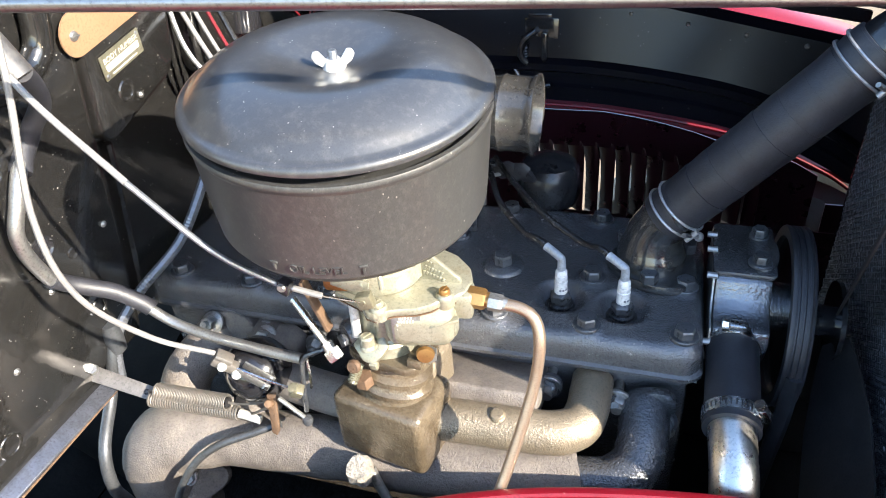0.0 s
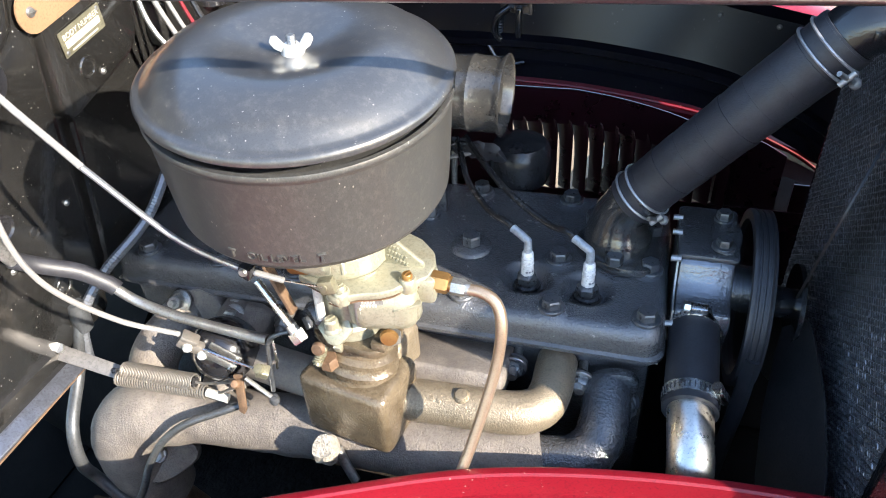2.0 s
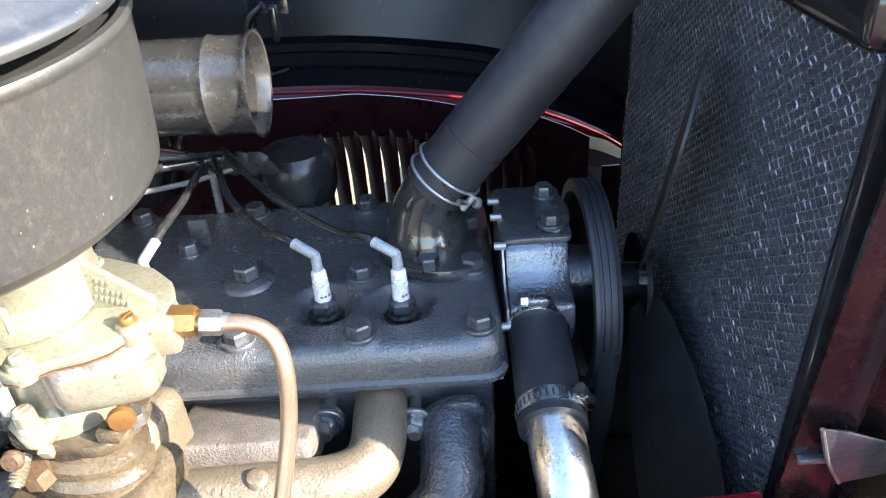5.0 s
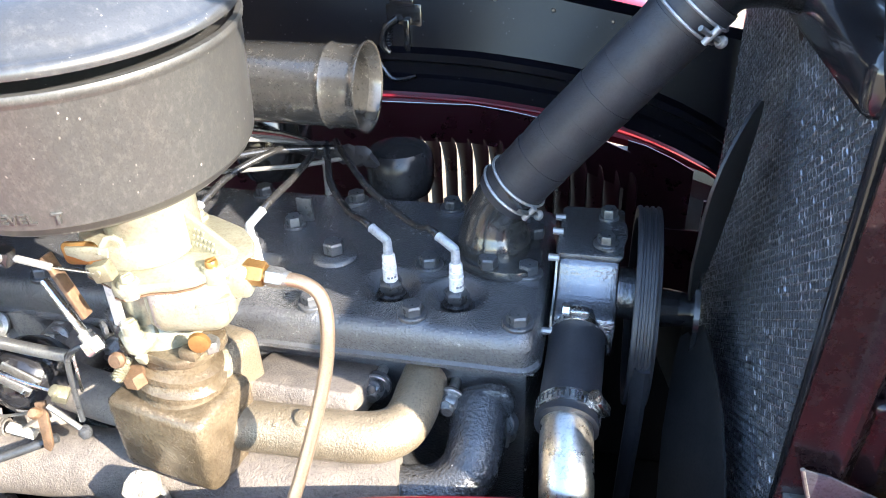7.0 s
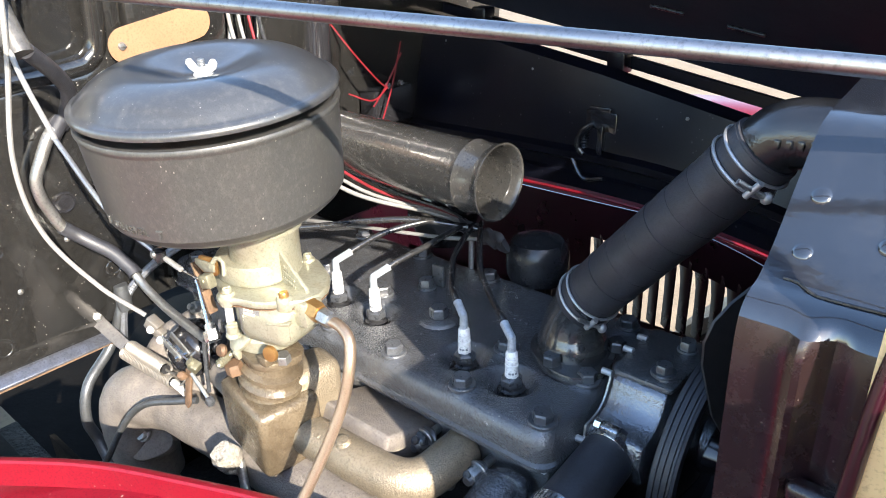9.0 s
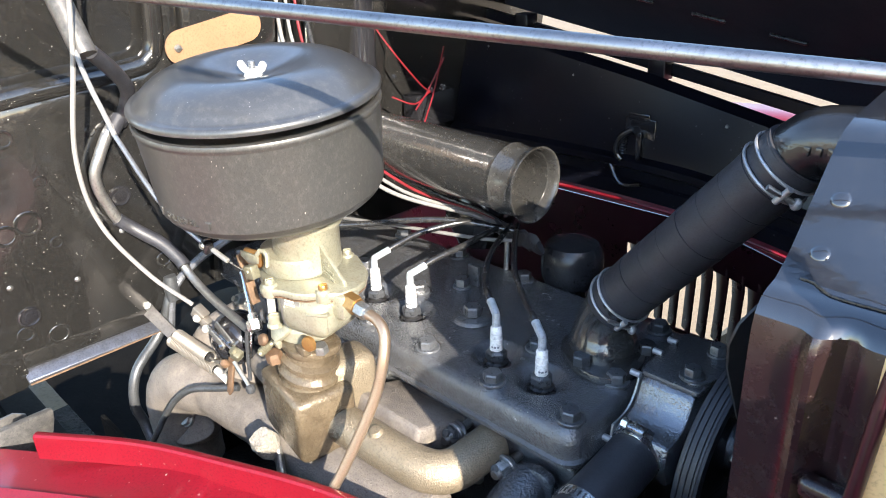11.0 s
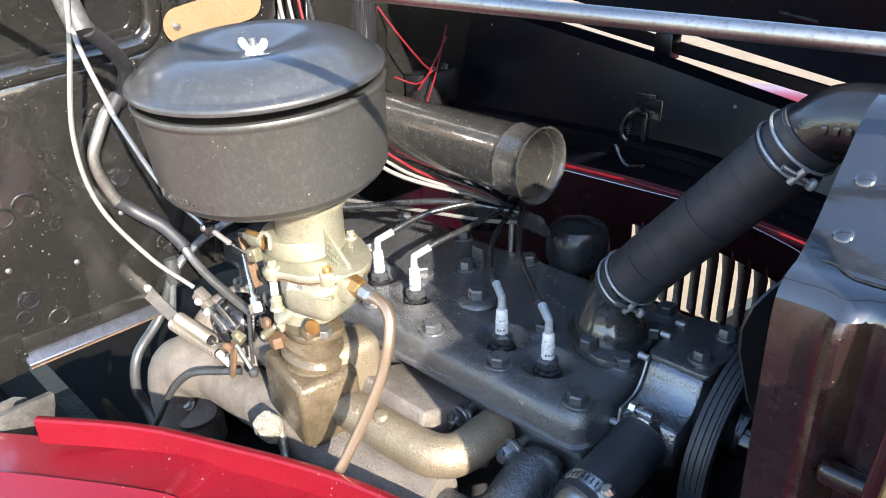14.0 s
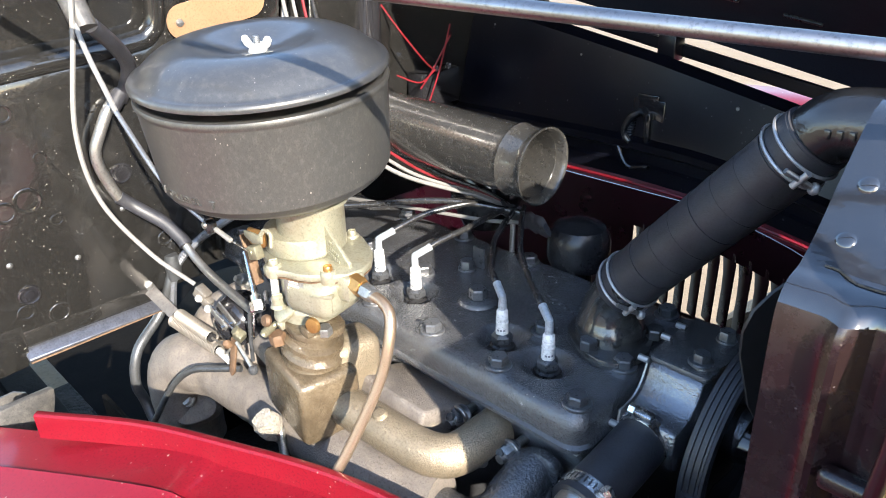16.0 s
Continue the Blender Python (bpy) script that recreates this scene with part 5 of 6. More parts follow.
    piece("flare_nut", "flare", lambda: join(hexhead(0.0135, 0.012)(), lathe([(0.0062, 0.012), (0.0058, 0.016), (0, 0.016)], seg=14)), M["greysteel"], fl, along((0.079, -0.1952, 0.9528), (1, 0, -0.08)))


# ---- air cleaner ----
AX, AY = -0.027, -0.207


def build_air_cleaner():
    ac = thing("air_cleaner", (AX, AY, 1.03), "black oil bath air cleaner with dusty domed lid", "air cleaner")
    # the whole can leans a little outwards
    lean = Vector((0.05, -0.093, 1.0)).normalized().to_track_quat("Z", "X").to_matrix().to_4x4()
    ax = Matrix.Translation((-0.0252, -0.2032, 1.0558)) @ lean @ Matrix.Rotation(-math.atan2(lean[1][0], lean[0][0]), 4, "Z") @ Matrix.Translation((0, 0, -1.047))
    can = lathe([(0, 1.034), (0.085, 1.034), (0.096, 1.0365), (0.1022, 1.042), (0.1040, 1.046), (0.1050, 1.047), (0.1060, 1.06), (0.1092, 1.1185), (0.1096, 1.1200), (0.1106, 1.1215), (0.1112, 1.124), (0.1102, 1.1262), (0.107, 1.1266), (0.105, 1.123), (0.09, 1.122), (0, 1.122)], ax, 96)
    part("canister", can, M["cleaner"], ac)
    dome = [(0, 14.5), (10, 14.8), (18, 15.8), (28, 18.8), (40, 22.8), (50, 25.3), (60, 26.5), (70, 25.8), (80, 23.2), (88, 19.6), (95, 15.2), (101, 10), (104.2, 6.6), (106.2, 5), (108.5, 4.6), (110.5, 4), (111.9, 2.2), (112.2, 0), (111.7, -2), (109.8, -2.4), (103, 1), (0, 8)]
    part("lid", lathe([(r / 1000, 1.1363 + z / 1000) for r, z in dome], ax, 96), M["lid"], ac, "dusty glossy black lid")
    part("neck_band", lathe([(0.0372, 1.012), (0.0372, 1.048), (0.0342, 1.048), (0.0342, 1.012)], pose(-0.013, -0.183, 0), 40, True), M["carb"], ac)
    part("stud", sweep([ax @ Vector((0, 0, 1.146 + 0.0007 * k)) for k in range(26)], lambda t: 0.0032 - 0.0006 * (round(t * 25) % 2), 12), M["greysteel"], ac)
    nut = lathe([(0, 0.0), (0.012, 0.0), (0.012, 0.002), (0.0085, 0.009), (0.007, 0.012), (0, 0.012)], pose(AX, AY, 1.145), 20)
    wings = []
    for s in (-1, 1):
        w = prism([(0.004, 0.0), (0.010, 0.0), (0.018, 0.006), (0.0215, 0.014), (0.019, 0.020), (0.014, 0.0205), (0.0105, 0.015), (0.007, 0.009), (0.004, 0.008)], 0.004, None, 0.0012)
        wings.append(w)
        w.transform(pose(AX, AY, 1.147, 0, 0, 0 if s > 0 else 180) @ pose(0, 0.002, 0, 90, 0, 0))
    wing = join(nut, *wings)
    wing.transform(ax @ Matrix.Translation((0, 0, 1.1500)) @ Matrix.Rotation(radians(24), 4, "Z") @ Matrix.Diagonal((0.70, 0.76, 0.60, 1)) @ Matrix.Translation((-AX, -AY, -1.145)))
    part("wing_nut", wing, M["wingnut"], ac, "pale metal wing nut")
    a, b = Vector((-0.25, 0.088, 1.0)), Vector((0.066, 0.086, 0.995))
    d, n = (b - a).normalized(), (b - a).length
    prof = [(0.0415, 0.0), (0.0415, n - 0.045), (0.043, n - 0.040), (0.044, n - 0.037), (0.0425, n - 0.033), (0.0422, n - 0.012), (0.0432, n - 0.005), (0.0462, n - 0.001), (0.0462, n + 0.001), (0.0438, n), (0.0412, n - 0.006), (0.0402, n - 0.03), (0.0402, 0.0)]
    part("snout", lathe(prof, along(a, d), 48, True), M["snout"], ac, "dusty open intake tube")
    part("bore", lathe([(0.0400, 0.004), (0.0400, n - 0.012), (0.0388, n - 0.012), (0.0388, 0.004)], along(a, d), 48, True), M["snout"], ac)
    part("horn", tube([(-0.05, -0.12, 1.075), (-0.13, -0.08, 1.055), (-0.23, -0.01, 1.02), (-0.285, 0.055, 1.0), (-0.27, 0.088, 1.0), (-0.245, 0.088, 1.0)], 0.040, 24), M["snout"], ac)
    t = lettering("OIL LEVEL", 0.0092, 0.0011)
    for v in t.verts:
        ang = math.radians(-81) + v.co.x / 0.105
        r = 0.1057 + v.co.z + v.co.y * 0.055
        v.co = ax @ Vector((r * math.cos(ang), r * math.sin(ang), 1.0545 + v.co.y))
    part("embossed_lettering", t, M["cleaner"], ac)
    for s in (-1, 1):
        ang = math.radians(-81) + s * 0.30
        for k in range(2):
            p = ax @ Vector((0.1060 * math.cos(ang), 0.1060 * math.sin(ang), 1.057 - 0.003 * k))
            part("embossed_mark", box(p, (0.006 if k == 0 else 0.002, 0.002, 0.002 if k == 0 else 0.007), 0.0005, pose(0, 0, 0, 0, 0, math.degrees(ang) + 90)), M["cleaner"], ac)


# ---- cables, pipes and linkage on the near rear side ----
def build_cables():
    c = thing("choke_cable", (-0.15, -0.28, 0.98), "white ribbed choke cable with dark wound lower end", "cable")
    a, mid, b = (-0.262, -0.272, 1.215), (-0.158, -0.292, 1.098), (-0.064, -0.2575, 0.9915)
    part("sheath", ribbed([(-0.30, -0.25, 1.27), a, (-0.225, -0.286, 1.162), mid], 0.0028), M["white"], c)
    part("wound_end", ribbed([mid, (-0.11, -0.28, 1.035), (-0.076, -0.261, 0.997), b], 0.0026), M["greywind"], c)
    part("tip", ribbed([b, (-0.041, -0.256, 0.9865)], 0.0028), M["white"], c)
    part("core_wire", tube([(-0.041, -0.256, 0.9865), (-0.005, -0.2555, 0.985)], 0.0010, 6), M["steel"], c)
    part("clip", box((-0.070, -0.2600, 0.9945), (0.011, 0.010, 0.013), 0.002, pose(0, 0, 0, 0, 15, -8)), M["blackgloss"], c)
    part("clip_screw", lathe([(0, 0.002), (0.003, 0.0018), (0.004, 0)], along((-0.070, -0.2655, 0.997), (0, -1, 0.1)), 12), M["greysteel"], c)
    t = thing("throttle_cable", (-0.2, -0.28, 0.86), "white ribbed throttle cable sweeping down to the linkage", "cable")
    part("sheath", ribbed([(-0.225, -0.275, 1.27), (-0.232, -0.288, 1.17), (-0.245, -0.305, 1.065), (-0.246, -0.297, 0.985), (-0.222, -0.265, 0.917), (-0.18, -0.239, 0.882)], 0.0028), M["white"], t)
    q = pose(-0.178, -0.2325, 0.8625, 0, 38, 18)
    part("clamp_block", join(box((0, 0, 0), (0.026, 0.010, 0.012), 0.0025, q), box((0, 0, 0), (0.018, 0.013, 0.006), 0.002, q @ pose(-0.004, 0, 0.008))), M["springs"], t, "pale cast cable clamp")
    for k in (-1, 1):
        part("clamp_screw", lathe([(0, 0.0035), (0.0035, 0.003), (0.0048, 0.001), (0.0048, -0.001)], q @ pose(0.006 + 0.008 * k, -0.0055, -0.001 - 0.001 * k, 90, 0, 0), 12), M["wingnut"], t)
    for k in (-1, 1):
        part("clevis_arm", box((0, 0, 0), (0.034, 0.0022, 0.009), 0.0008, pose(-0.151, -0.2265 + 0.0055 * k, 0.846, 0, 36, 8)), M["greysteel"], t)
    part("clevis_pin", tube([(-0.140, -0.236, 0.838), (-0.140, -0.216, 0.838)], 0.0028, 8), M["steel"], t)
    part("wire", tube([(-0.172, -0.232, 0.860), (-0.14, -0.233, 0.852), (-0.104, -0.232, 0.842)], 0.0013, 6), M["steel"], t)
    part("wire_stop", join(box((-0.105, -0.232, 0.842), (0.012, 0.011, 0.012), 0.0015, pose(0, 0, 0, 20, 25, 20)), lathe([(0, 0.004), (0.005, 0.0035), (0.0055, 0)], along((-0.106, -0.234, 0.847), (-0.2, -0.5, 0.8)), 12)), M["plate"], t, "small brass wire stop")
    h = thing("vacuum_pipe", (-0.25, -0.21, 0.86), "bare metal vacuum pipe with black rubber joints", "pipe")
    part("upper_hose", tube([(-0.240, -0.268, 1.168), (-0.265, -0.240, 1.142), (-0.291, -0.219, 1.117), (-0.318, -0.212, 1.093), (-0.332, -0.220, 1.068)], 0.0085, 14), M["rubber"], h)
    part("pipe", tube([(-0.326, -0.224, 1.072), (-0.321, -0.240, 1.063), (-0.322, -0.256, 1.036), (-0.325, -0.264, 1.017), (-0.328, -0.263, 0.998), (-0.331, -0.258, 0.981), (-0.333, -0.247, 0.952), (-0.331, -0.238, 0.943)], 0.0068, 14), M["greysteel"], h)
    part("upper_collar", sweep([Vector((-0.329, -0.219, 1.078)), Vector((-0.323, -0.237, 1.061))], 0.0096, 18), M["rubber"], h)
    part("joint_hose", tube([(-0.333, -0.247, 0.952), (-0.331, -0.234, 0.938), (-0.32, -0.221, 0.925), (-0.305, -0.208, 0.912), (-0.285, -0.199, 0.893), (-0.278, -0.198, 0.886)], 0.0085, 14), M["rubber"], h)
    part("lower_pipe", tube([(-0.29, -0.200, 0.897), (-0.262, -0.196, 0.872), (-0.22, -0.198, 0.862), (-0.165, -0.203, 0.860), (-0.105, -0.211, 0.864)], 0.0054, 12), M["greysteel"], h)
    m = thing("steering_column_tube", (-0.30, -0.29, 1.12), "dusty grey metal tube end with a square hole", "tube")
    part("tube", tube([(-0.30, -0.285, 1.29), (-0.236, -0.275, 1.165)], 0.0125, 20), M["worn"], m)
    part("hole", box((-0.238, -0.2855, 1.172), (0.008, 0.006, 0.008), 0.002), M["wire"], m)
    g = solid("armoured_cable", ribbed([(-0.30, -0.02, 0.96), (-0.31, -0.09, 0.90), (-0.34, -0.15, 0.86), (-0.358, -0.185, 0.82), (-0.362, -0.20, 0.76)], 0.0062, 0.004), M["greywind"], "grey armoured cable behind the engine", "cable")
    p = thing("brake_pipe", (-0.33, -0.22, 0.6), "grey metal pipe bending down beside the firewall", "pipe")
    part("pipe", tube([(-0.362, -0.189, 0.815), (-0.366, -0.215, 0.76), (-0.352, -0.262, 0.725), (-0.348, -0.276, 0.68), (-0.345, -0.270, 0.645), (-0.31, -0.272, 0.60), (-0.28, -0.28, 0.56)], 0.0070, 14), M["dullpipe"], p)
    part("union", rough_up(lathe([(0, 0.02), (0.009, 0.018), (0.011, 0), (0.009, -0.02), (0, -0.02)], along((-0.358, -0.188, 0.825), (0, 0, 1)), 12), 0.002, 100), M["dullpipe"], p)
    s = thing("return_spring_bracket", (-0.34, -0.22, 0.76), "flat dull steel strip bolted to the firewall flange", "bracket")
    a, b = Vector((-0.368, -0.2225, 0.799)), Vector((-0.301, -0.2175, 0.7775))
    ux = (b - a).normalized()
    uy = (Vector((0.0, 0.0115, 0.0085)) - ux * ux.dot(Vector((0.0, 0.0115, 0.0085)))).normalized()
    fr = Matrix((tuple(ux), tuple(uy), tuple(ux.cross(uy)))).transposed().to_4x4()
    n = (b - a).length
    part("strip", prism([(-0.012, -0.006), (-0.006, -0.0085), (n, -0.0075), (n + 0.001, 0.0075), (-0.004, 0.0085), (-0.012, 0.006)], 0.0024, Matrix.Translation(a) @ fr, 0.0004), M["spring"], s)
    part("eyelet", lathe([(0.0014, 0.0), (0.0034, 0.0), (0.0034, 0.0006), (0.0014, 0.0006)], Matrix.Translation(b - ux * 0.007 + fr.to_3x3() @ Vector((0, 0, 0.0025))) @ fr, 14, True), M["wire"], s)
    bolt(s, (-0.368, -0.221, 0.803), (0.35, -0.45, 0.8), af=0.011, h=0.006, mat="greysteel")
    for k, (p0, p1, r, wt, w1) in enumerate((((-0.291, -0.2195, 0.787), (-0.200, -0.2215, 0.7925), 0.0082, 0.0010, (-0.146, -0.224, 0.808)), ((-0.297, -0.227, 0.780), (-0.192, -0.2195, 0.7765), 0.0072, 0.0012, (-0.150, -0.224, 0.800)))):
        sp = thing("return_spring", p0, "tightly wound coil return spring of pale dusty steel", "spring", "return springs")
        part("coil", coil(p0, p1, r, wt, 46 if k == 0 else 36), M["springs"], sp)
        d = (Vector(p1) - Vector(p0)).normalized()
        # black tube added inside the coil for the shade between its turns
        part("coil_core", tube([Vector(p0) + d * 0.003, Vector(p1)], r * 0.7, 12), M["wire"], sp)
        part("hook", tube([p1, tuple(Vector(p1) + d * 0.012), w1], 0.0015, 6), M["springs"], sp)
        part("eye", tube([p0, (-0.304, -0.2185, 0.783)], 0.0015, 6), M["springs"], sp)
    part("sleeve", tube([(-0.192, -0.2195, 0.7765), (-0.168, -0.2185, 0.7715)], 0.005, 12), M["wingnut"], sp, "pale plastic sleeve")
    lk = thing("throttle_linkage", (-0.14, -0.225, 0.76), "small rusty lever with bent control rods", "linkage")
    part("lever", prism([(-0.005, 0.022), (0.005, 0.024), (0.0045, -0.02), (0.001, -0.026), (-0.004, -0.022)], 0.0035, pose(-0.1455, -0.2225, 0.7925, 75, 0, 10), 0.001), M["rust"], lk)
    part("lever_knuckle", rough_up(lathe([(0, 0.005), (0.0036, 0.0045), (0.005, 0.002), (0.005, -0.003), (0, -0.004)], along((-0.143, -0.230, 0.812), (0.2, -0.6, 0.8)), 14), 0.0012, 160), M["rust"], lk)
    part("lower_rod", tube([(-0.146, -0.217, 0.770), (-0.17, -0.232, 0.766), (-0.205, -0.250, 0.757), (-0.232, -0.262, 0.735), (-0.250, -0.275, 0.705), (-0.256, -0.289, 0.68), (-0.275, -0.30, 0.645), (-0.31, -0.28, 0.60)], 0.0042, 10), M["dullpipe"], lk)
    part("upper_rod", tube([(-0.136, -0.222, 0.815), (-0.110, -0.220, 0.788)], 0.0025, 8), M["greysteel"], lk)
    part("ball", lathe([(0, 0.006), (0.0045, 0.0045), (0.006, 0), (0.0045, -0.0045), (0, -0.006)], pose(-0.110, -0.220, 0.787), 14), M["bolt"], lk)
    part("vertical_rod", tube([(-0.075, -0.212, 0.884), (-0.092, -0.215, 0.877), (-0.101, -0.217, 0.868), (-0.105, -0.2185, 0.84), (-0.109, -0.219, 0.80)], 0.0024, 8), M["bolt"], lk)
    part("rod_clip", tube([(-0.098, -0.214, 0.868), (-0.096, -0.218, 0.85), (-0.097, -0.219, 0.835)], 0.0014, 6), M["steel"], lk)
    solid("choke_stove_dome", lathe([(0, 0.03), (0.014, 0.028), (0.028, 0.018), (0.034, 0.004), (0.035, -0.012), (0.0, -0.013)], along((-0.178, -0.190, 0.818), (0.0, -0.5, 0.85)), 32), M["blackgloss"], "glossy black domed cover above the exhaust manifold", "cover")
    w = thing("fuel_pump_line", (-0.05, -0.23, 0.87), "short bright metal line with a white union nut", "pipe")
    part("pipe", tube([(-0.099, -0.212, 0.940), (-0.078, -0.221, 0.918), (-0.060, -0.229, 0.900)], 0.0036, 10), M["steel"], w)
    piece("union_nut", "union", lambda: join(hexhead(0.014, 0.011)(), lathe([(0.0055, 0), (0.0055, -0.007), (0, -0.007)], seg=14)), M["steel"], w, along((-0.061, -0.2285, 0.901), (0.6, -0.25, -0.7)))
    part("clamp_strap", box((-0.070, -0.222, 0.945), (0.004, 0.010, 0.055), 0.001, pose(0, 0, 0, 0, -18, 0)), M["rust"], w)


# ---- body round the engine bay ----
def build_near_fender():
    fd = thing("near_fender", (0.1, -0.5, 0.45), "glossy red front fender with a raised inner lip", "fender")
    pts = [(-0.195, -0.425, 0.80), (-0.10, -0.357, 0.80), (0.0, -0.308, 0.80), (0.10, -0.266, 0.80), (0.20, -0.240, 0.80), (0.31, -0.224, 0.80), (0.42, -0.218, 0.80)]
    lip = [(0.0, -0.030), (-0.003, -0.030), (-0.003, -0.002), (0.0, 0.0), (0.005, 0.0), (0.007, -0.002), (0.007, -0.030)]
    skin = [(0.0, -0.0285), (0.012, -0.0285), (0.030, -0.031), (0.055, -0.030), (0.058, -0.027), (0.062, -0.029), (0.10, -0.036), (0.18, -0.044), (0.30, -0.055), (0.42, -0.062), (0.55, -0.09), (0.63, -0.16), (0.66, -0.28), (0.665, -0.40), (0.66, -0.40), (0.62, -0.165), (0.54, -0.10), (0.40, -0.07), (0.15, -0.055), (0.05, -0.042), (0.0, -0.036)]
    for name, prof, way in (("lip", lip, pts), ("skin", skin, [(-0.55, -0.60, 0.74)] + pts[1:-1] + [(0.435, -0.222, 0.798), (0.58, -0.235, 0.79), (0.75, -0.27, 0.76), (0.95, -0.33, 0.68)])):
        curve = spline(way, 0.012)
        bm = bmesh.new()
        rings = []
        for i, p in enumerate(curve):
            d = (curve[min(i + 1, len(curve) - 1)] - curve[max(i - 1, 0)])
            n = Vector((d.y, -d.x, 0)).normalized()
            lift = 0.0 if name == "lip" else 0.26 * max(0.0, min(1.0, (p.x - 0.36) / 0.2))
            rings.append([bm.verts.new(p + n * a * (1 + 0.6 * lift) + Vector((0, 0, z + lift * min(1.0, a / 0.2) ** 2))) for a, z in prof])
        for a, b in zip(rings, rings[1:]):
            for k in range(len(prof)):
                j = (k + 1) % len(prof)
                bm.faces.new((a[k], a[j], b[j], b[k]))
        bm.faces.new(rings[0])
        bm.faces.new(rings[-1][::-1])
        bmesh.ops.recalc_face_normals(bm, faces=bm.faces)
        part(name, bm, M["red"], fd)


def strip(path, prof):
    bm = bmesh.new()
    rings = [[bm.verts.new(p + Vector((0, a, z))) for a, z in prof] for p in path]
    for a, b in zip(rings, rings[1:]):
        for k in range(len(prof)):
            j = (k + 1) % len(prof)
            bm.faces.new((a[k], a[j], b[j], b[k]))
    bm.faces.new(rings[0])
    bm.faces.new(rings[-1][::-1])
    bmesh.ops.recalc_face_normals(bm, faces=bm.faces)
    return bm


def build_far_side():
    low = [(-0.75, 0.40, 0.860), (-0.40, 0.40, 0.868), (-0.1, 0.40, 0.873), (0.05, 0.40, 0.872), (0.15, 0.40, 0.865), (0.28, 0.40, 0.845), (0.36, 0.40, 0.822), (0.44, 0.40, 0.785), (0.52, 0.40, 0.73)]
    path = spline(low, 0.03)
    side = thing("far_hood_side", (0.05, 0.42, 0.86), "dark painted inner side panel of the engine bay", "side panel")
    top = lambda x: 1.066 - 0.17 * x
    bm = bmesh.new()
    rows = []
    for p in path:
        h = top(p.x) - 0.002 - 0.035 * max(0.0, p.x) - p.z
        prof = [(0.006, 0.006), (-0.002, 0.008), (-0.002, 0.03), (0.004, 0.034), (0.004, 0.05), (-0.006, 0.056), (-0.006, 0.066), (0.006, 0.072), (0.022, h - 0.03), (0.026, h - 0.01), (0.045, h), (0.047, h - 0.003), (0.03, h - 0.014), (0.012, 0.06)]
        rows.append([bm.verts.new(p + Vector((0, a, z))) for a, z in prof])
    for a, b in zip(rows, rows[1:]):
        for k in range(len(a)):
            j = (k + 1) % len(a)
            bm.faces.new((a[k], a[j], b[j], b[k]))
    bmesh.ops.recalc_face_normals(bm, faces=bm.faces)
    part("panel", bm, M["navy"], side)
    rail = [Vector((x, 0.468, top(x) + 0.004)) for x in (-0.45, -0.2, 0.0, 0.2, 0.46)]
    part("rail", strip(rail, [(0, -0.007), (0.010, -0.007), (0.010, 0.010), (0, 0.010)]), M["navy"], side)
    for x in (0.01, -0.25):
        part("rail_clip", box((x, 0.462, top(x) + 0.008), (0.03, 0.03, 0.04), 0.004), M["navy"], side)
    for x in (-0.3, -0.12, 0.14, 0.22, 0.30, 0.38):
        piece("rivet", "rivet", None, M["greysteel"], side, along((x, 0.424, top(x) - 0.035), (0, -1, 0)))
    lt = thing("hood_latch", (0.0, 0.41, 0.94), "black metal hood latch bolted to the side panel", "latch")
    part("back_plate", box((0.012, 0.414, 0.955), (0.052, 0.005, 0.095), 0.002), M["blackgloss"], lt)
    part("hook", tube([(0.004, 0.405, 0.985), (-0.012, 0.40, 0.972), (-0.018, 0.398, 0.95), (-0.006, 0.40, 0.935), (0.012, 0.405, 0.93)], 0.006, 10), M["blackgloss"], lt)
    part("top_tab", box((0.010, 0.412, 1.004), (0.036, 0.006, 0.012), 0.002), M["blackgloss"], lt)
    part("foot_rod", tube([(-0.03, 0.40, 0.93), (-0.005, 0.395, 0.90), (0.03, 0.395, 0.905)], 0.0035, 8), M["blackgloss"], lt)
    part("lever", box((0.018, 0.405, 0.955), (0.010, 0.014, 0.06), 0.003), M["blackgloss"], lt)
    part("spring", coil((-0.012, 0.408, 0.975), (-0.012, 0.408, 0.945), 0.006, 0.0015, 7), M["blackgloss"], lt)
    # louvred maroon apron under it
    ap = thing("louvred_apron", (0.1, 0.40, 0.62), "dark maroon painted inner apron with vertical louvres", "inner fender")
    xs = [0.014 + 0.0245 * k for k in range(14)]
    zt = lambda x: 0.80 - 0.35 * max(0, x - 0.13) ** 1.3
    zb = 0.68
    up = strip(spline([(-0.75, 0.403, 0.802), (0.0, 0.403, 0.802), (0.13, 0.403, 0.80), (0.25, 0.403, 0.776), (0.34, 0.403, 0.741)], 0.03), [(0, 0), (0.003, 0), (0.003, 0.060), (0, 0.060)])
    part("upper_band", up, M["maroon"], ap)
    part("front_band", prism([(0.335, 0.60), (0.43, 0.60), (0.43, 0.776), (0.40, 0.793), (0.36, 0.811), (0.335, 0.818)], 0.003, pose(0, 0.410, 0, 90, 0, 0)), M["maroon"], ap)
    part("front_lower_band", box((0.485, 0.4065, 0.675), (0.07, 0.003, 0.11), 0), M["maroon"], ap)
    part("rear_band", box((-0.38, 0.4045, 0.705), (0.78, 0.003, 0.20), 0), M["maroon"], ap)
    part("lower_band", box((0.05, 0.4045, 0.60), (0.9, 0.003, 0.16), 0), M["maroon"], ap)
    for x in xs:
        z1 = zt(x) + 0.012
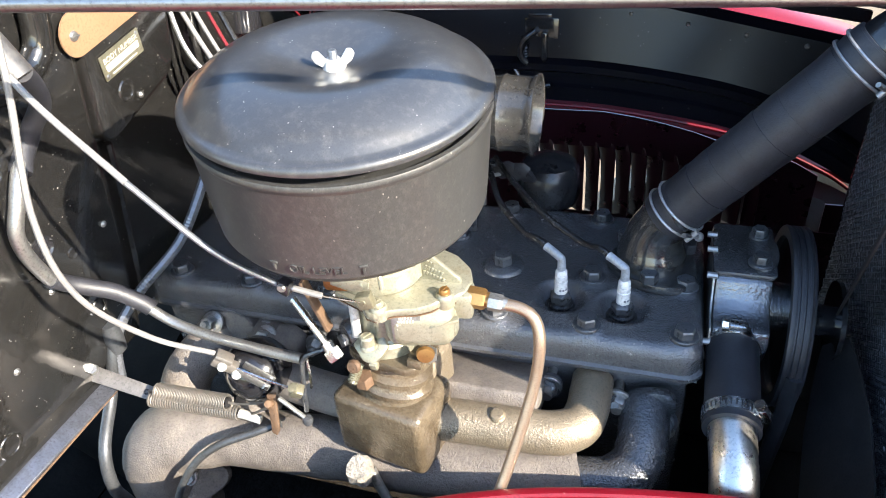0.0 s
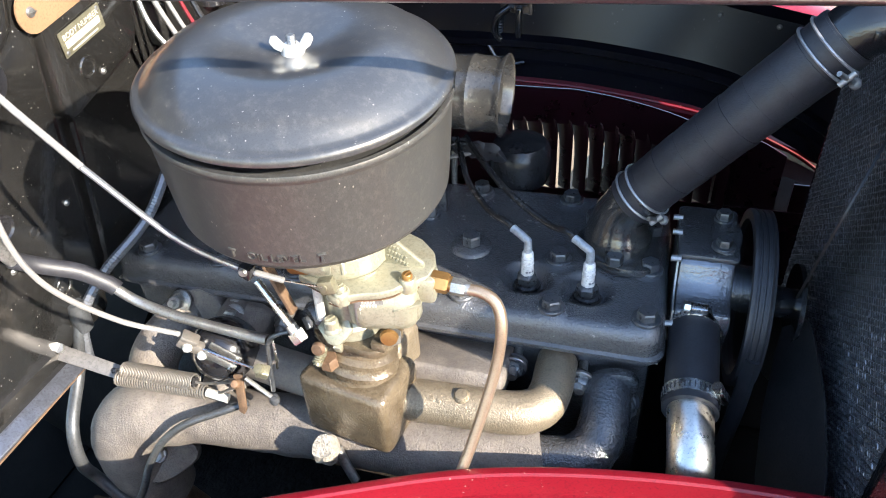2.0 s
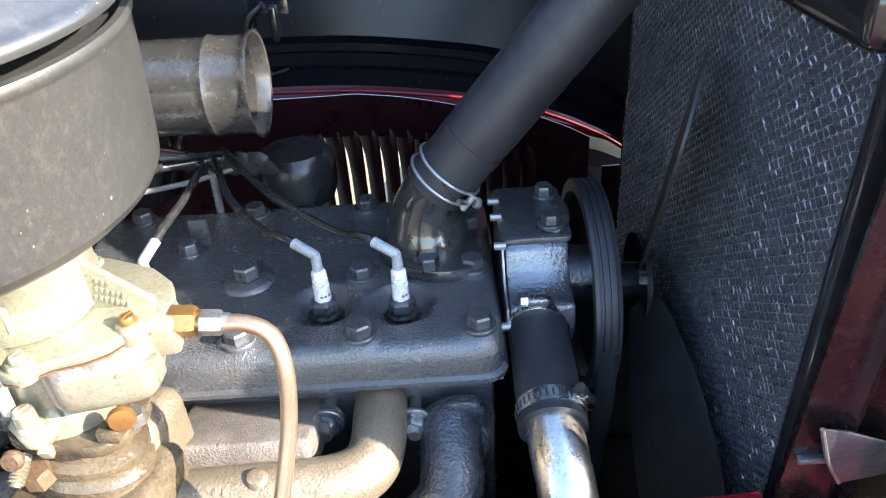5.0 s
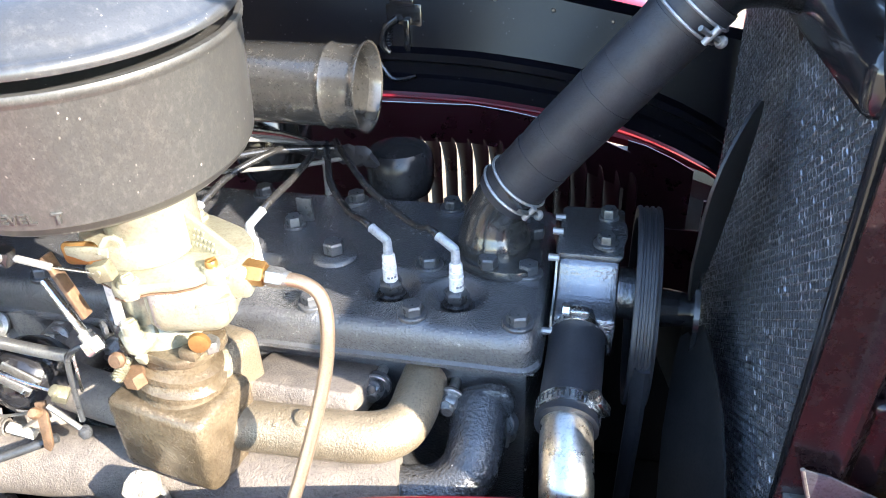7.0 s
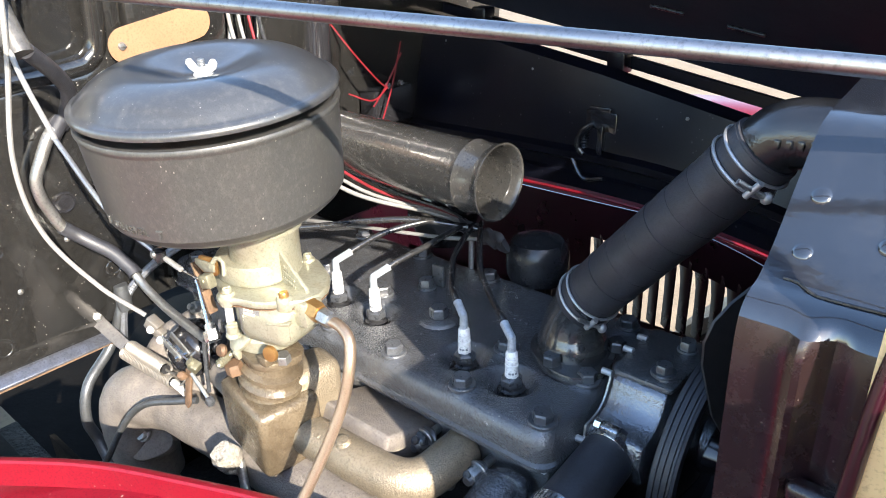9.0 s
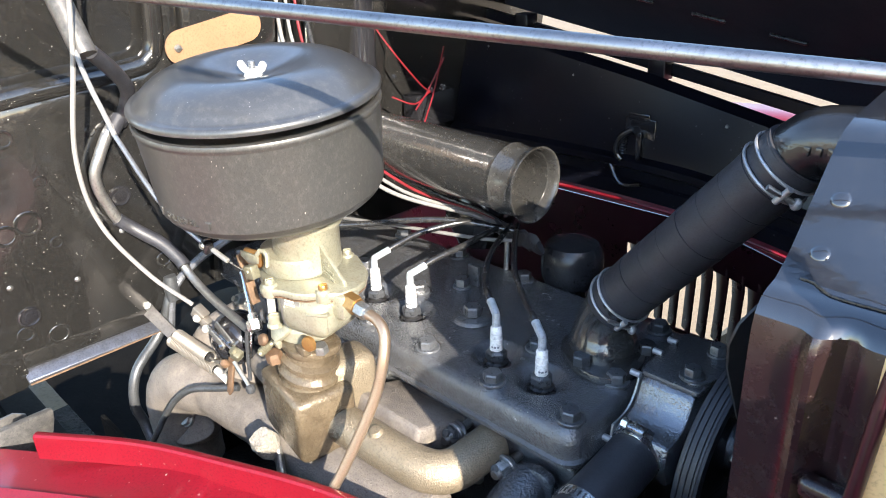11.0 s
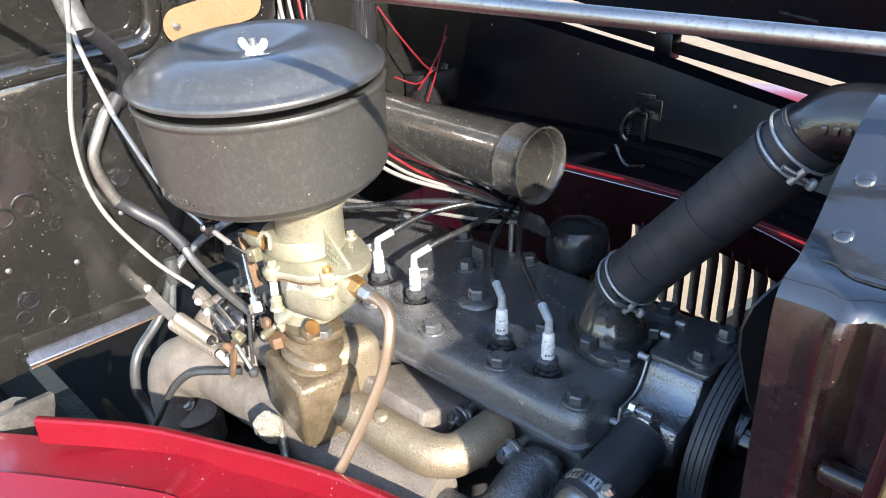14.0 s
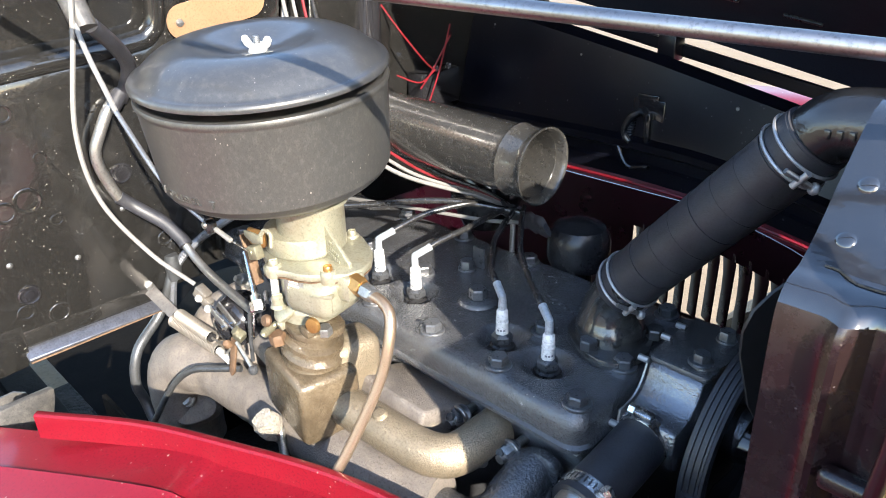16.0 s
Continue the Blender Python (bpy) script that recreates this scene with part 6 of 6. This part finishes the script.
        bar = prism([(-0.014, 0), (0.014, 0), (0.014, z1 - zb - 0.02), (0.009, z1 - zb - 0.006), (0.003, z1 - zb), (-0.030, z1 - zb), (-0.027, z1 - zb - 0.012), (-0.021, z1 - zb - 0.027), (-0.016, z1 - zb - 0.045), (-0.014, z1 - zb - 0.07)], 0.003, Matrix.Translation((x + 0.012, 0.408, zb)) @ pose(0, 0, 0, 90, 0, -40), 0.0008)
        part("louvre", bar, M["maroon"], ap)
    part("edge_bead", tube([(p.x, 0.398, p.z) for p in path], 0.003, 8, 0.03), M["red"], ap, "bright red painted edge bead")
    far = thing("far_fender", (0.1, 0.75, 0.4), "sunlit glossy red fender on the far side", "fender")
    bm = strip(spline([(-0.9, 0.47, 0.55), (-0.5, 0.47, 0.70), (-0.3, 0.47, 0.76), (-0.1, 0.47, 0.80), (0.1, 0.47, 0.815), (0.3, 0.47, 0.80), (0.5, 0.47, 0.74), (0.9, 0.47, 0.60)], 0.05), [(0, 0), (0.08, 0.05), (0.16, 0.105), (0.24, 0.14), (0.30, 0.15), (0.36, 0.12), (0.42, 0.0), (0.41, 0.0), (0.35, 0.11), (0.29, 0.14), (0.24, 0.13), (0.16, 0.095), (0.08, 0.04), (0, -0.01)])
    part("skin", bm, M["red"], far)
    hd = thing("hood_half", (0.1, 0.3, 1.1), "dark underside of the closed far hood half with slotted edge", "hood")
    bm = bmesh.new()
    rows = []
    for k in range(25):
        x = -0.45 + 0.98 * k / 24
        e = top(x) + 0.037 - 0.02 * max(0.0, x)
        rows.append([bm.verts.new((x, y, z)) for y, z in ((0.520, e - 0.02), (0.505, e + 0.012), (0.46, e + 0.05), (0.36, e + 0.12), (0.22, e + 0.20), (0.05, e + 0.26), (0.05, e + 0.264), (0.22, e + 0.205), (0.363, e + 0.125), (0.465, e + 0.055), (0.511, e + 0.014), (0.526, e - 0.02))])
    for a, b in zip(rows, rows[1:]):
        for k in range(len(a)):
            j = (k + 1) % len(a)
            bm.faces.new((a[k], a[j], b[j], b[k]))
    bmesh.ops.recalc_face_normals(bm, faces=bm.faces)
    part("panel", bm, M["hoodunder"], hd)
    for k in range(8):
        x = -0.35 + 0.11 * k
        part("slot", box((x, 0.4325, top(x) + 0.101 - 0.02 * max(0.0, x)), (0.05, 0.006, 0.004), 0.001, pose(0, 0, 0, -34, 9.6, 0)), M["wire"], hd)


def build_radiator():
    rad = thing("radiator", (0.48, 0.04, 0.55), "black painted radiator with honeycomb core and top tank", "radiator")
    y0, y1, z0, z1 = -0.182, 0.272, 0.58, 1.082
    # wavy vertical ribbons that meet in pairs and leave six-sided cells
    py, pz = 0.0053, 0.0078
    verts, faces, rims, bands = [], [], [], []
    ny, nz = int((y1 - y0) / py), int((z1 - z0) / pz) * 4
    wave = (-1, -1, 1, 1)
    for i in range(ny + 1):
        for k in range(nz + 1):
            z = z0 + (z1 - z0) * k / nz
            y = y0 + i * py + (1 if i % 2 else -1) * 0.30 * py * wave[k % 4] + 0.0006 * noise.noise(Vector((i * 1.7, k * 0.4, 2.0)))
            x = 0.442 + 0.0008 * noise.noise(Vector((i * 0.9, k * 0.23, 7.0)))
            t = 0.00040 + 0.00018 * noise.noise(Vector((i * 2.3, k * 0.7, 4.0)))
            tip = 0.0009 * noise.noise(Vector((i * 5.1, k * 1.9, 9.0)))
            verts += [(x + 0.016, y - t, z), (x, y - t, z), (x, y + t, z), (x + 0.016, y + t, z)]
            rims += [(x - 0.0006 + tip, y - t * 1.25, z), (x - 0.0006 - tip, y + t * 1.25, z)]
        b, c = len(verts) - 4 * (nz + 1), len(rims) - 2 * (nz + 1)
        for k in range(nz):
            for j in range(3):
                q = b + 4 * k + j
                faces.append((q, q + 1, q + 5, q + 4))
            q = c + 2 * k
            bands.append((q, q + 1, q + 3, q + 2))
    # brighter metal on the cell rims stands in for the core's glints
    for name, pts, quads, mt, label in (("core", verts, faces, "coredark", "black honeycomb core"), ("core_rim", rims, bands, "core", "honeycomb cell rims in bright metal for the glints of the core")):
        me = bpy.data.meshes.new(name)
        me.from_pydata(pts, [], quads)
        bm = bmesh.new()
        bm.from_mesh(me)
        bpy.data.meshes.remove(me)
        tagged(part(name, bm, M[mt], rad, "", 12), label, kind="stuff")
    part("core_backing", box((0.478, 0.048, 0.832), (0.04, 0.45, 0.51), 0.002), M["shadeblack"], rad)
    for y in (-0.190, 0.277):
        part("side_frame", box((0.456, y, 0.83), (0.028, 0.014, 0.53), 0.004), M["blackgloss"], rad)
    part("top_tank", box((0.477, 0.048, 1.098), (0.085, 0.46, 0.040), 0.012, None, 3), M["blackgloss"], rad)
    sd = thing("radiator_side_panel", (0.5, -0.21, 0.55), "glossy black side baffle with pressed ribs beside the radiator", "baffle")
    prof = [(-0.190, 0.52), (-0.198, 0.66), (-0.2065, 0.80), (-0.2120, 0.90), (-0.2170, 0.98), (-0.2200, 1.035), (-0.2215, 1.062), (-0.2220, 1.080), (-0.2205, 1.091), (-0.2160, 1.0975), (-0.209, 1.1010), (-0.201, 1.1025), (-0.197, 1.1045), (-0.183, 1.115), (-0.162, 1.138), (-0.143, 1.158), (-0.135, 1.164), (-0.120, 1.170), (-0.06, 1.178)]
    prof = [(p.x, p.y) for p in spline([(a, b, 0) for a, b in prof], 0.01)]
    bm = bmesh.new()
    cols = []
    xs = [0.439 + 0.0033 * k for k in range(0, 40)]
    for x in xs:
        col = []
        for y, z in prof:
            rib = 0.007 * math.exp(-((x - 0.470) / 0.0055) ** 2) * (1 if z < 1.088 else max(0, 1 - (z - 1.088) / 0.013))
            rib -= 0.005 * math.exp(-((x - 0.483) / 0.0055) ** 2) * (1 if z < 1.088 else max(0, 1 - (z - 1.088) / 0.013))
            lean = 0.0
            col.append(bm.verts.new((x + lean, y - rib, z)))
        cols.append(col)
    for a, b in zip(cols, cols[1:]):
        for k in range(len(prof) - 1):
            bm.faces.new((a[k], b[k], b[k + 1], a[k + 1]))
    bm.normal_update()
    bmesh.ops.solidify(bm, geom=list(bm.faces), thickness=0.003)
    bmesh.ops.recalc_face_normals(bm, faces=bm.faces)
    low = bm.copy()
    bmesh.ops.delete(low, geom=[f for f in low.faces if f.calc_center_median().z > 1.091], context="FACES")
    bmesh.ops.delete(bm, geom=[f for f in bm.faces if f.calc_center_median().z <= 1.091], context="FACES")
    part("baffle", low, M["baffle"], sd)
    part("baffle_cap", bm, M["bafflecap"], sd, "glossy black rolled top, tinted blue for its sky reflection")
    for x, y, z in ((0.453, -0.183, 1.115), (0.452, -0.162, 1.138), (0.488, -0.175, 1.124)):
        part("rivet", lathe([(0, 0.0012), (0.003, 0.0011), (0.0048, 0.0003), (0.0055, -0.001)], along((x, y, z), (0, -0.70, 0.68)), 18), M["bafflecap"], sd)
    part("seam", tube([(0.450, -0.1965, 1.1052), (0.457, -0.1970, 1.1050), (0.464, -0.2003, 1.1031), (0.474, -0.2020, 1.1028), (0.52, -0.2005, 1.1032)], 0.0008, 6), M["wire"], sd)
    part("ledge", box((0.500, -0.2215, 1.006), (0.050, 0.012, 0.012), 0.004, None, 3), M["baffle"], sd)
    part("lower_ledge", box((0.500, -0.2145, 0.915), (0.050, 0.010, 0.010), 0.004, None, 3), M["baffle"], sd)
    # pale strip stands in for the highlight along the baffle's step
    part("foot_strip", box((0.458, -0.2105, 0.822), (0.030, 0.006, 0.004), 0.001), M["greysteel"], sd, "pale strip for the highlight on the baffle step")
    tb = thing("bent_steel_tab", (0.475, -0.222, 0.80), "bluish bent sheet steel tab beside the radiator baffle", "bracket")
    part("tab_sheet", prism([(0.446, 0.861), (0.463, 0.858), (0.500, 0.842), (0.502, 0.818), (0.468, 0.810), (0.456, 0.832)], 0.0018, pose(0, -0.2195, 0, 90, 0, 0), 0.0005), M["tab"], tb)
    part("tab_edge", tube([(0.446, -0.2205, 0.861), (0.456, -0.2205, 0.832), (0.468, -0.2205, 0.810)], 0.0016, 8), M["greysteel"], tb)
    fb = thing("far_radiator_baffle", (0.5, 0.32, 0.55), "black side baffle beyond the radiator, with added sun-masking sheets", "baffle")
    part("sheet", box((0.465, 0.290, 0.78), (0.04, 0.004, 0.46), 0.001), M["navy"], fb)
    # added sheets shade the apron; the slanted gap between them lets sun onto its bead
    face = Matrix(((0, 0, 1, 0.53), (1, 0, 0, 0), (0, 1, 0, 0), (0, 0, 0, 1)))
    gap = [(0.1330, 1.2150), (0.1750, 1.1610), (0.2384, 1.0702), (0.2930, 0.9800), (0.3266, 0.9138), (0.3602, 0.8336), (0.3854, 0.7562), (0.40, 0.72)]
    part("upper_closing_sheet", prism([(y, z + 0.003) for y, z in gap] + [(0.47, 0.72), (0.47, 1.22)], 0.003, face), M["navy"], fb)
    part("lower_closing_sheet", prism([(y, z - 0.004) for y, z in reversed(gap)] + [(0.03, 1.215), (0.03, 1.0), (0.16, 1.0), (0.16, 0.52), (0.40, 0.52)], 0.003, face), M["navy"], fb)
    nose = thing("nose_panel", (0.53, -0.24, 0.5), "maroon edged nose panel with a sunlit tan face", "body panel")
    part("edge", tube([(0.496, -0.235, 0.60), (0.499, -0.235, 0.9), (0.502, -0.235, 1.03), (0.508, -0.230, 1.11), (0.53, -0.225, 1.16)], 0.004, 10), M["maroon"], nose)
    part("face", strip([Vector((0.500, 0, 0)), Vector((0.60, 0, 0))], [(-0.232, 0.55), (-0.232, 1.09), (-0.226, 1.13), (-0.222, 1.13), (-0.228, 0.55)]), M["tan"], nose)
    # unseen panel added to keep the sun off the heat box
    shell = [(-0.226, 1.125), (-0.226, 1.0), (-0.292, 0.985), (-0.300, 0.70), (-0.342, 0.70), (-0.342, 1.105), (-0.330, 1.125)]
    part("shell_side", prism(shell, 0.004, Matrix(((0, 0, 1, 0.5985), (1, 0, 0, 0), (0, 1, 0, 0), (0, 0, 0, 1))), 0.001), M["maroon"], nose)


def build_prop_rod():
    a, b = Vector((-0.25, -0.328 - 0.25 * 0.285, 1.237 + 0.25 * 0.061)), Vector((0.60, -0.328 + 0.60 * 0.285, 1.237 - 0.60 * 0.061))
    solid("hood_prop_rod", sweep([a.lerp(b, k / 20) for k in range(21)], 0.0048, 20), M["rod"], "polished steel hood support rod across the bay", "support rod")


def build_back_clutter():
    """Wiring and small parts deep at the far end of the firewall."""
    w = thing("red_wiring", (-0.3, 0.22, 0.95), "loose red wires by the far firewall", "wiring")
    for pts in (((-0.33, 0.18, 1.15), (-0.30, 0.20, 1.10), (-0.29, 0.24, 1.05), (-0.30, 0.27, 1.03)), ((-0.29, 0.30, 1.08), (-0.30, 0.27, 1.03), (-0.31, 0.25, 1.0)), ((-0.28, 0.29, 1.10), (-0.295, 0.28, 1.03), (-0.30, 0.26, 0.98)), ((-0.31, 0.20, 1.03), (-0.295, 0.235, 1.015), (-0.295, 0.27, 1.03))):
        part("wire", tube(pts, 0.0014, 6), M["redwire"], w)
    r = thing("regulator_box", (-0.33, 0.30, 0.95), "small black voltage regulator on the firewall", "regulator")
    part("box", box((-0.34, 0.31, 0.99), (0.04, 0.09, 0.06), 0.006), M["blackgloss"], r)
    for y in (0.29, 0.32):
        bolt(r, (-0.318, y, 1.025), (1, 0, 0.3), af=0.009, h=0.006, mat="steel")
    c = thing("ignition_coil", (-0.33, 0.16, 1.05), "black cylinder coil on the firewall", "coil")
    part("can", tube([(-0.33, 0.16, 1.06), (-0.325, 0.16, 1.20)], 0.022, 20), M["blackgloss"], c)
    for k, (m, r0) in enumerate((("white", 0.0028), ("white", 0.0024), ("redwire", 0.0021), ("wire", 0.0032))):
        solid("wiring_cable", tube([(-0.345 + 0.01 * k, 0.03 + 0.008 * k, 1.22), (-0.31 + 0.008 * k, 0.01 + 0.01 * k, 1.14), (-0.24 + 0.004 * k, 0.0 + 0.012 * k, 1.03), (-0.14 + 0.005 * k, 0.03 + 0.014 * k, 0.96), (-0.05, 0.10 + 0.006 * k, 0.925), (-0.01, 0.14, 0.90)], r0, 8), M[m], "bundled cable running from the firewall to the loom", "cable", "bundled cables")
    solid("grey_ground_wire", tube([(-0.33, 0.02, 1.16), (-0.30, -0.005, 1.09), (-0.27, 0.005, 1.05), (-0.2, 0.03, 1.02)], 0.0028, 8), M["greysteel"], "thin grey wire hanging from the firewall", "cable")
    d = thing("distributor", (-0.12, 0.16, 0.8), "black round distributor cap behind the air cleaner", "distributor")
    part("body", lathe([(0, 0.10), (0.04, 0.10), (0.048, 0.085), (0.05, 0.06), (0.052, 0.055), (0.052, 0.04), (0.035, 0.0), (0, 0)], pose(-0.10, 0.175, 0.85), 32), M["blackgloss"], d)


def build_under():
    fr = thing("chassis_rail", (0.0, -0.28, 0.40), "black steel chassis rail low beside the engine, with added shade sheets", "chassis")
    part("rail", box((-0.2, -0.33, 0.42), (2.2, 0.06, 0.12), 0.006), M["shadeblack"], fr)
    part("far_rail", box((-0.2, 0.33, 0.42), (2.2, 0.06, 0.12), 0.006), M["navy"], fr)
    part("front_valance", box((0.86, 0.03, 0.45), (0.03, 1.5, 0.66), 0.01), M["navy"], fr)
    part("near_apron", box((0.30, -0.345, 0.56), (1.1, 0.006, 0.38), 0.002), M["shadeblack"], fr)
    # added near-black sheets stand in for the shaded gravel below
    part("near_splash_pan", box((0.20, -0.29, 0.48), (1.28, 0.42, 0.004), 0.001), M["shadegravel"], fr)
    part("floor_pan", box((-1.30, 0.22, 0.45), (1.5, 0.96, 0.004), 0.001), M["shadeblack"], fr)
    part("toe_board", box((-0.60, -0.41, 0.45), (0.38, 0.30, 0.004), 0.001), M["shadegravel"], fr)
    part("side_floor", box((-1.30, -0.46, 0.454), (1.02, 0.32, 0.004), 0.001), M["shadegravel"], fr)
    part("rear_floor", box((-1.42, -0.28, 0.458), (0.98, 0.10, 0.004), 0.001), M["shadeblack"], fr)
    part("bell_pan", box((-0.47, 0.02, 0.447), (0.24, 0.56, 0.004), 0.001), M["shadeblack"], fr)
    part("floor_support", box((-0.74, -0.10, 0.40), (0.06, 0.62, 0.10), 0.004), M["shadeblack"], fr)
    part("engine_pan", box((0.52, 0.06, 0.488), (0.70, 0.42, 0.004), 0.001), M["shadeblack"], fr)
    part("bell_housing", lathe([(0, 0.25), (0.13, 0.25), (0.17, 0.1), (0.19, 0.0), (0, 0)], along((-0.40, 0.02, 0.52), (-1, 0, -0.05)), 32), M["shadeblack"], fr)
    part("door_sill", box((-1.0, -0.62, 0.40), (1.3, 0.04, 0.5), 0.01), M["shadeblack"], fr)
    part("far_splash_pan", box((0.15, 0.26, 0.50), (1.3, 0.30, 0.004), 0.001), M["shadeblack"], fr)
    part("cross_member", box((0.35, 0.0, 0.42), (0.1, 0.6, 0.10), 0.01), M["shadeblack"], fr)


def build_far_wheel():
    wh = thing("road_wheel", (0.36, 0.64, 0.0), "dark rubber front tyre beyond the louvres", "wheel")
    m = along((0.36, 0.64, 0.345), (0, 1, 0))
    part("tyre", lathe([(0.22, -0.07), (0.27, -0.085), (0.325, -0.075), (0.345, -0.05), (0.345, 0.05), (0.325, 0.075), (0.27, 0.085), (0.22, 0.07)], m, 48, True), M["rubber"], wh)
    part("rim", lathe([(0, -0.02), (0.1, -0.02), (0.2, -0.05), (0.225, -0.06), (0.225, 0.06), (0.2, 0.02), (0, 0.02)], m, 40), M["navy"], wh)


build_ground()
build_firewall()
build_plates()
build_block()
build_head()
build_plugs()
build_wires()
build_thermostat()
build_upper_hose()
build_water_pump()
build_oil_cap()
build_exhaust()
build_intake()
build_carburettor()
build_air_cleaner()
build_cables()
build_near_fender()
build_far_side()
build_radiator()
build_prop_rod()
build_back_clutter()
build_under()
build_far_wheel()
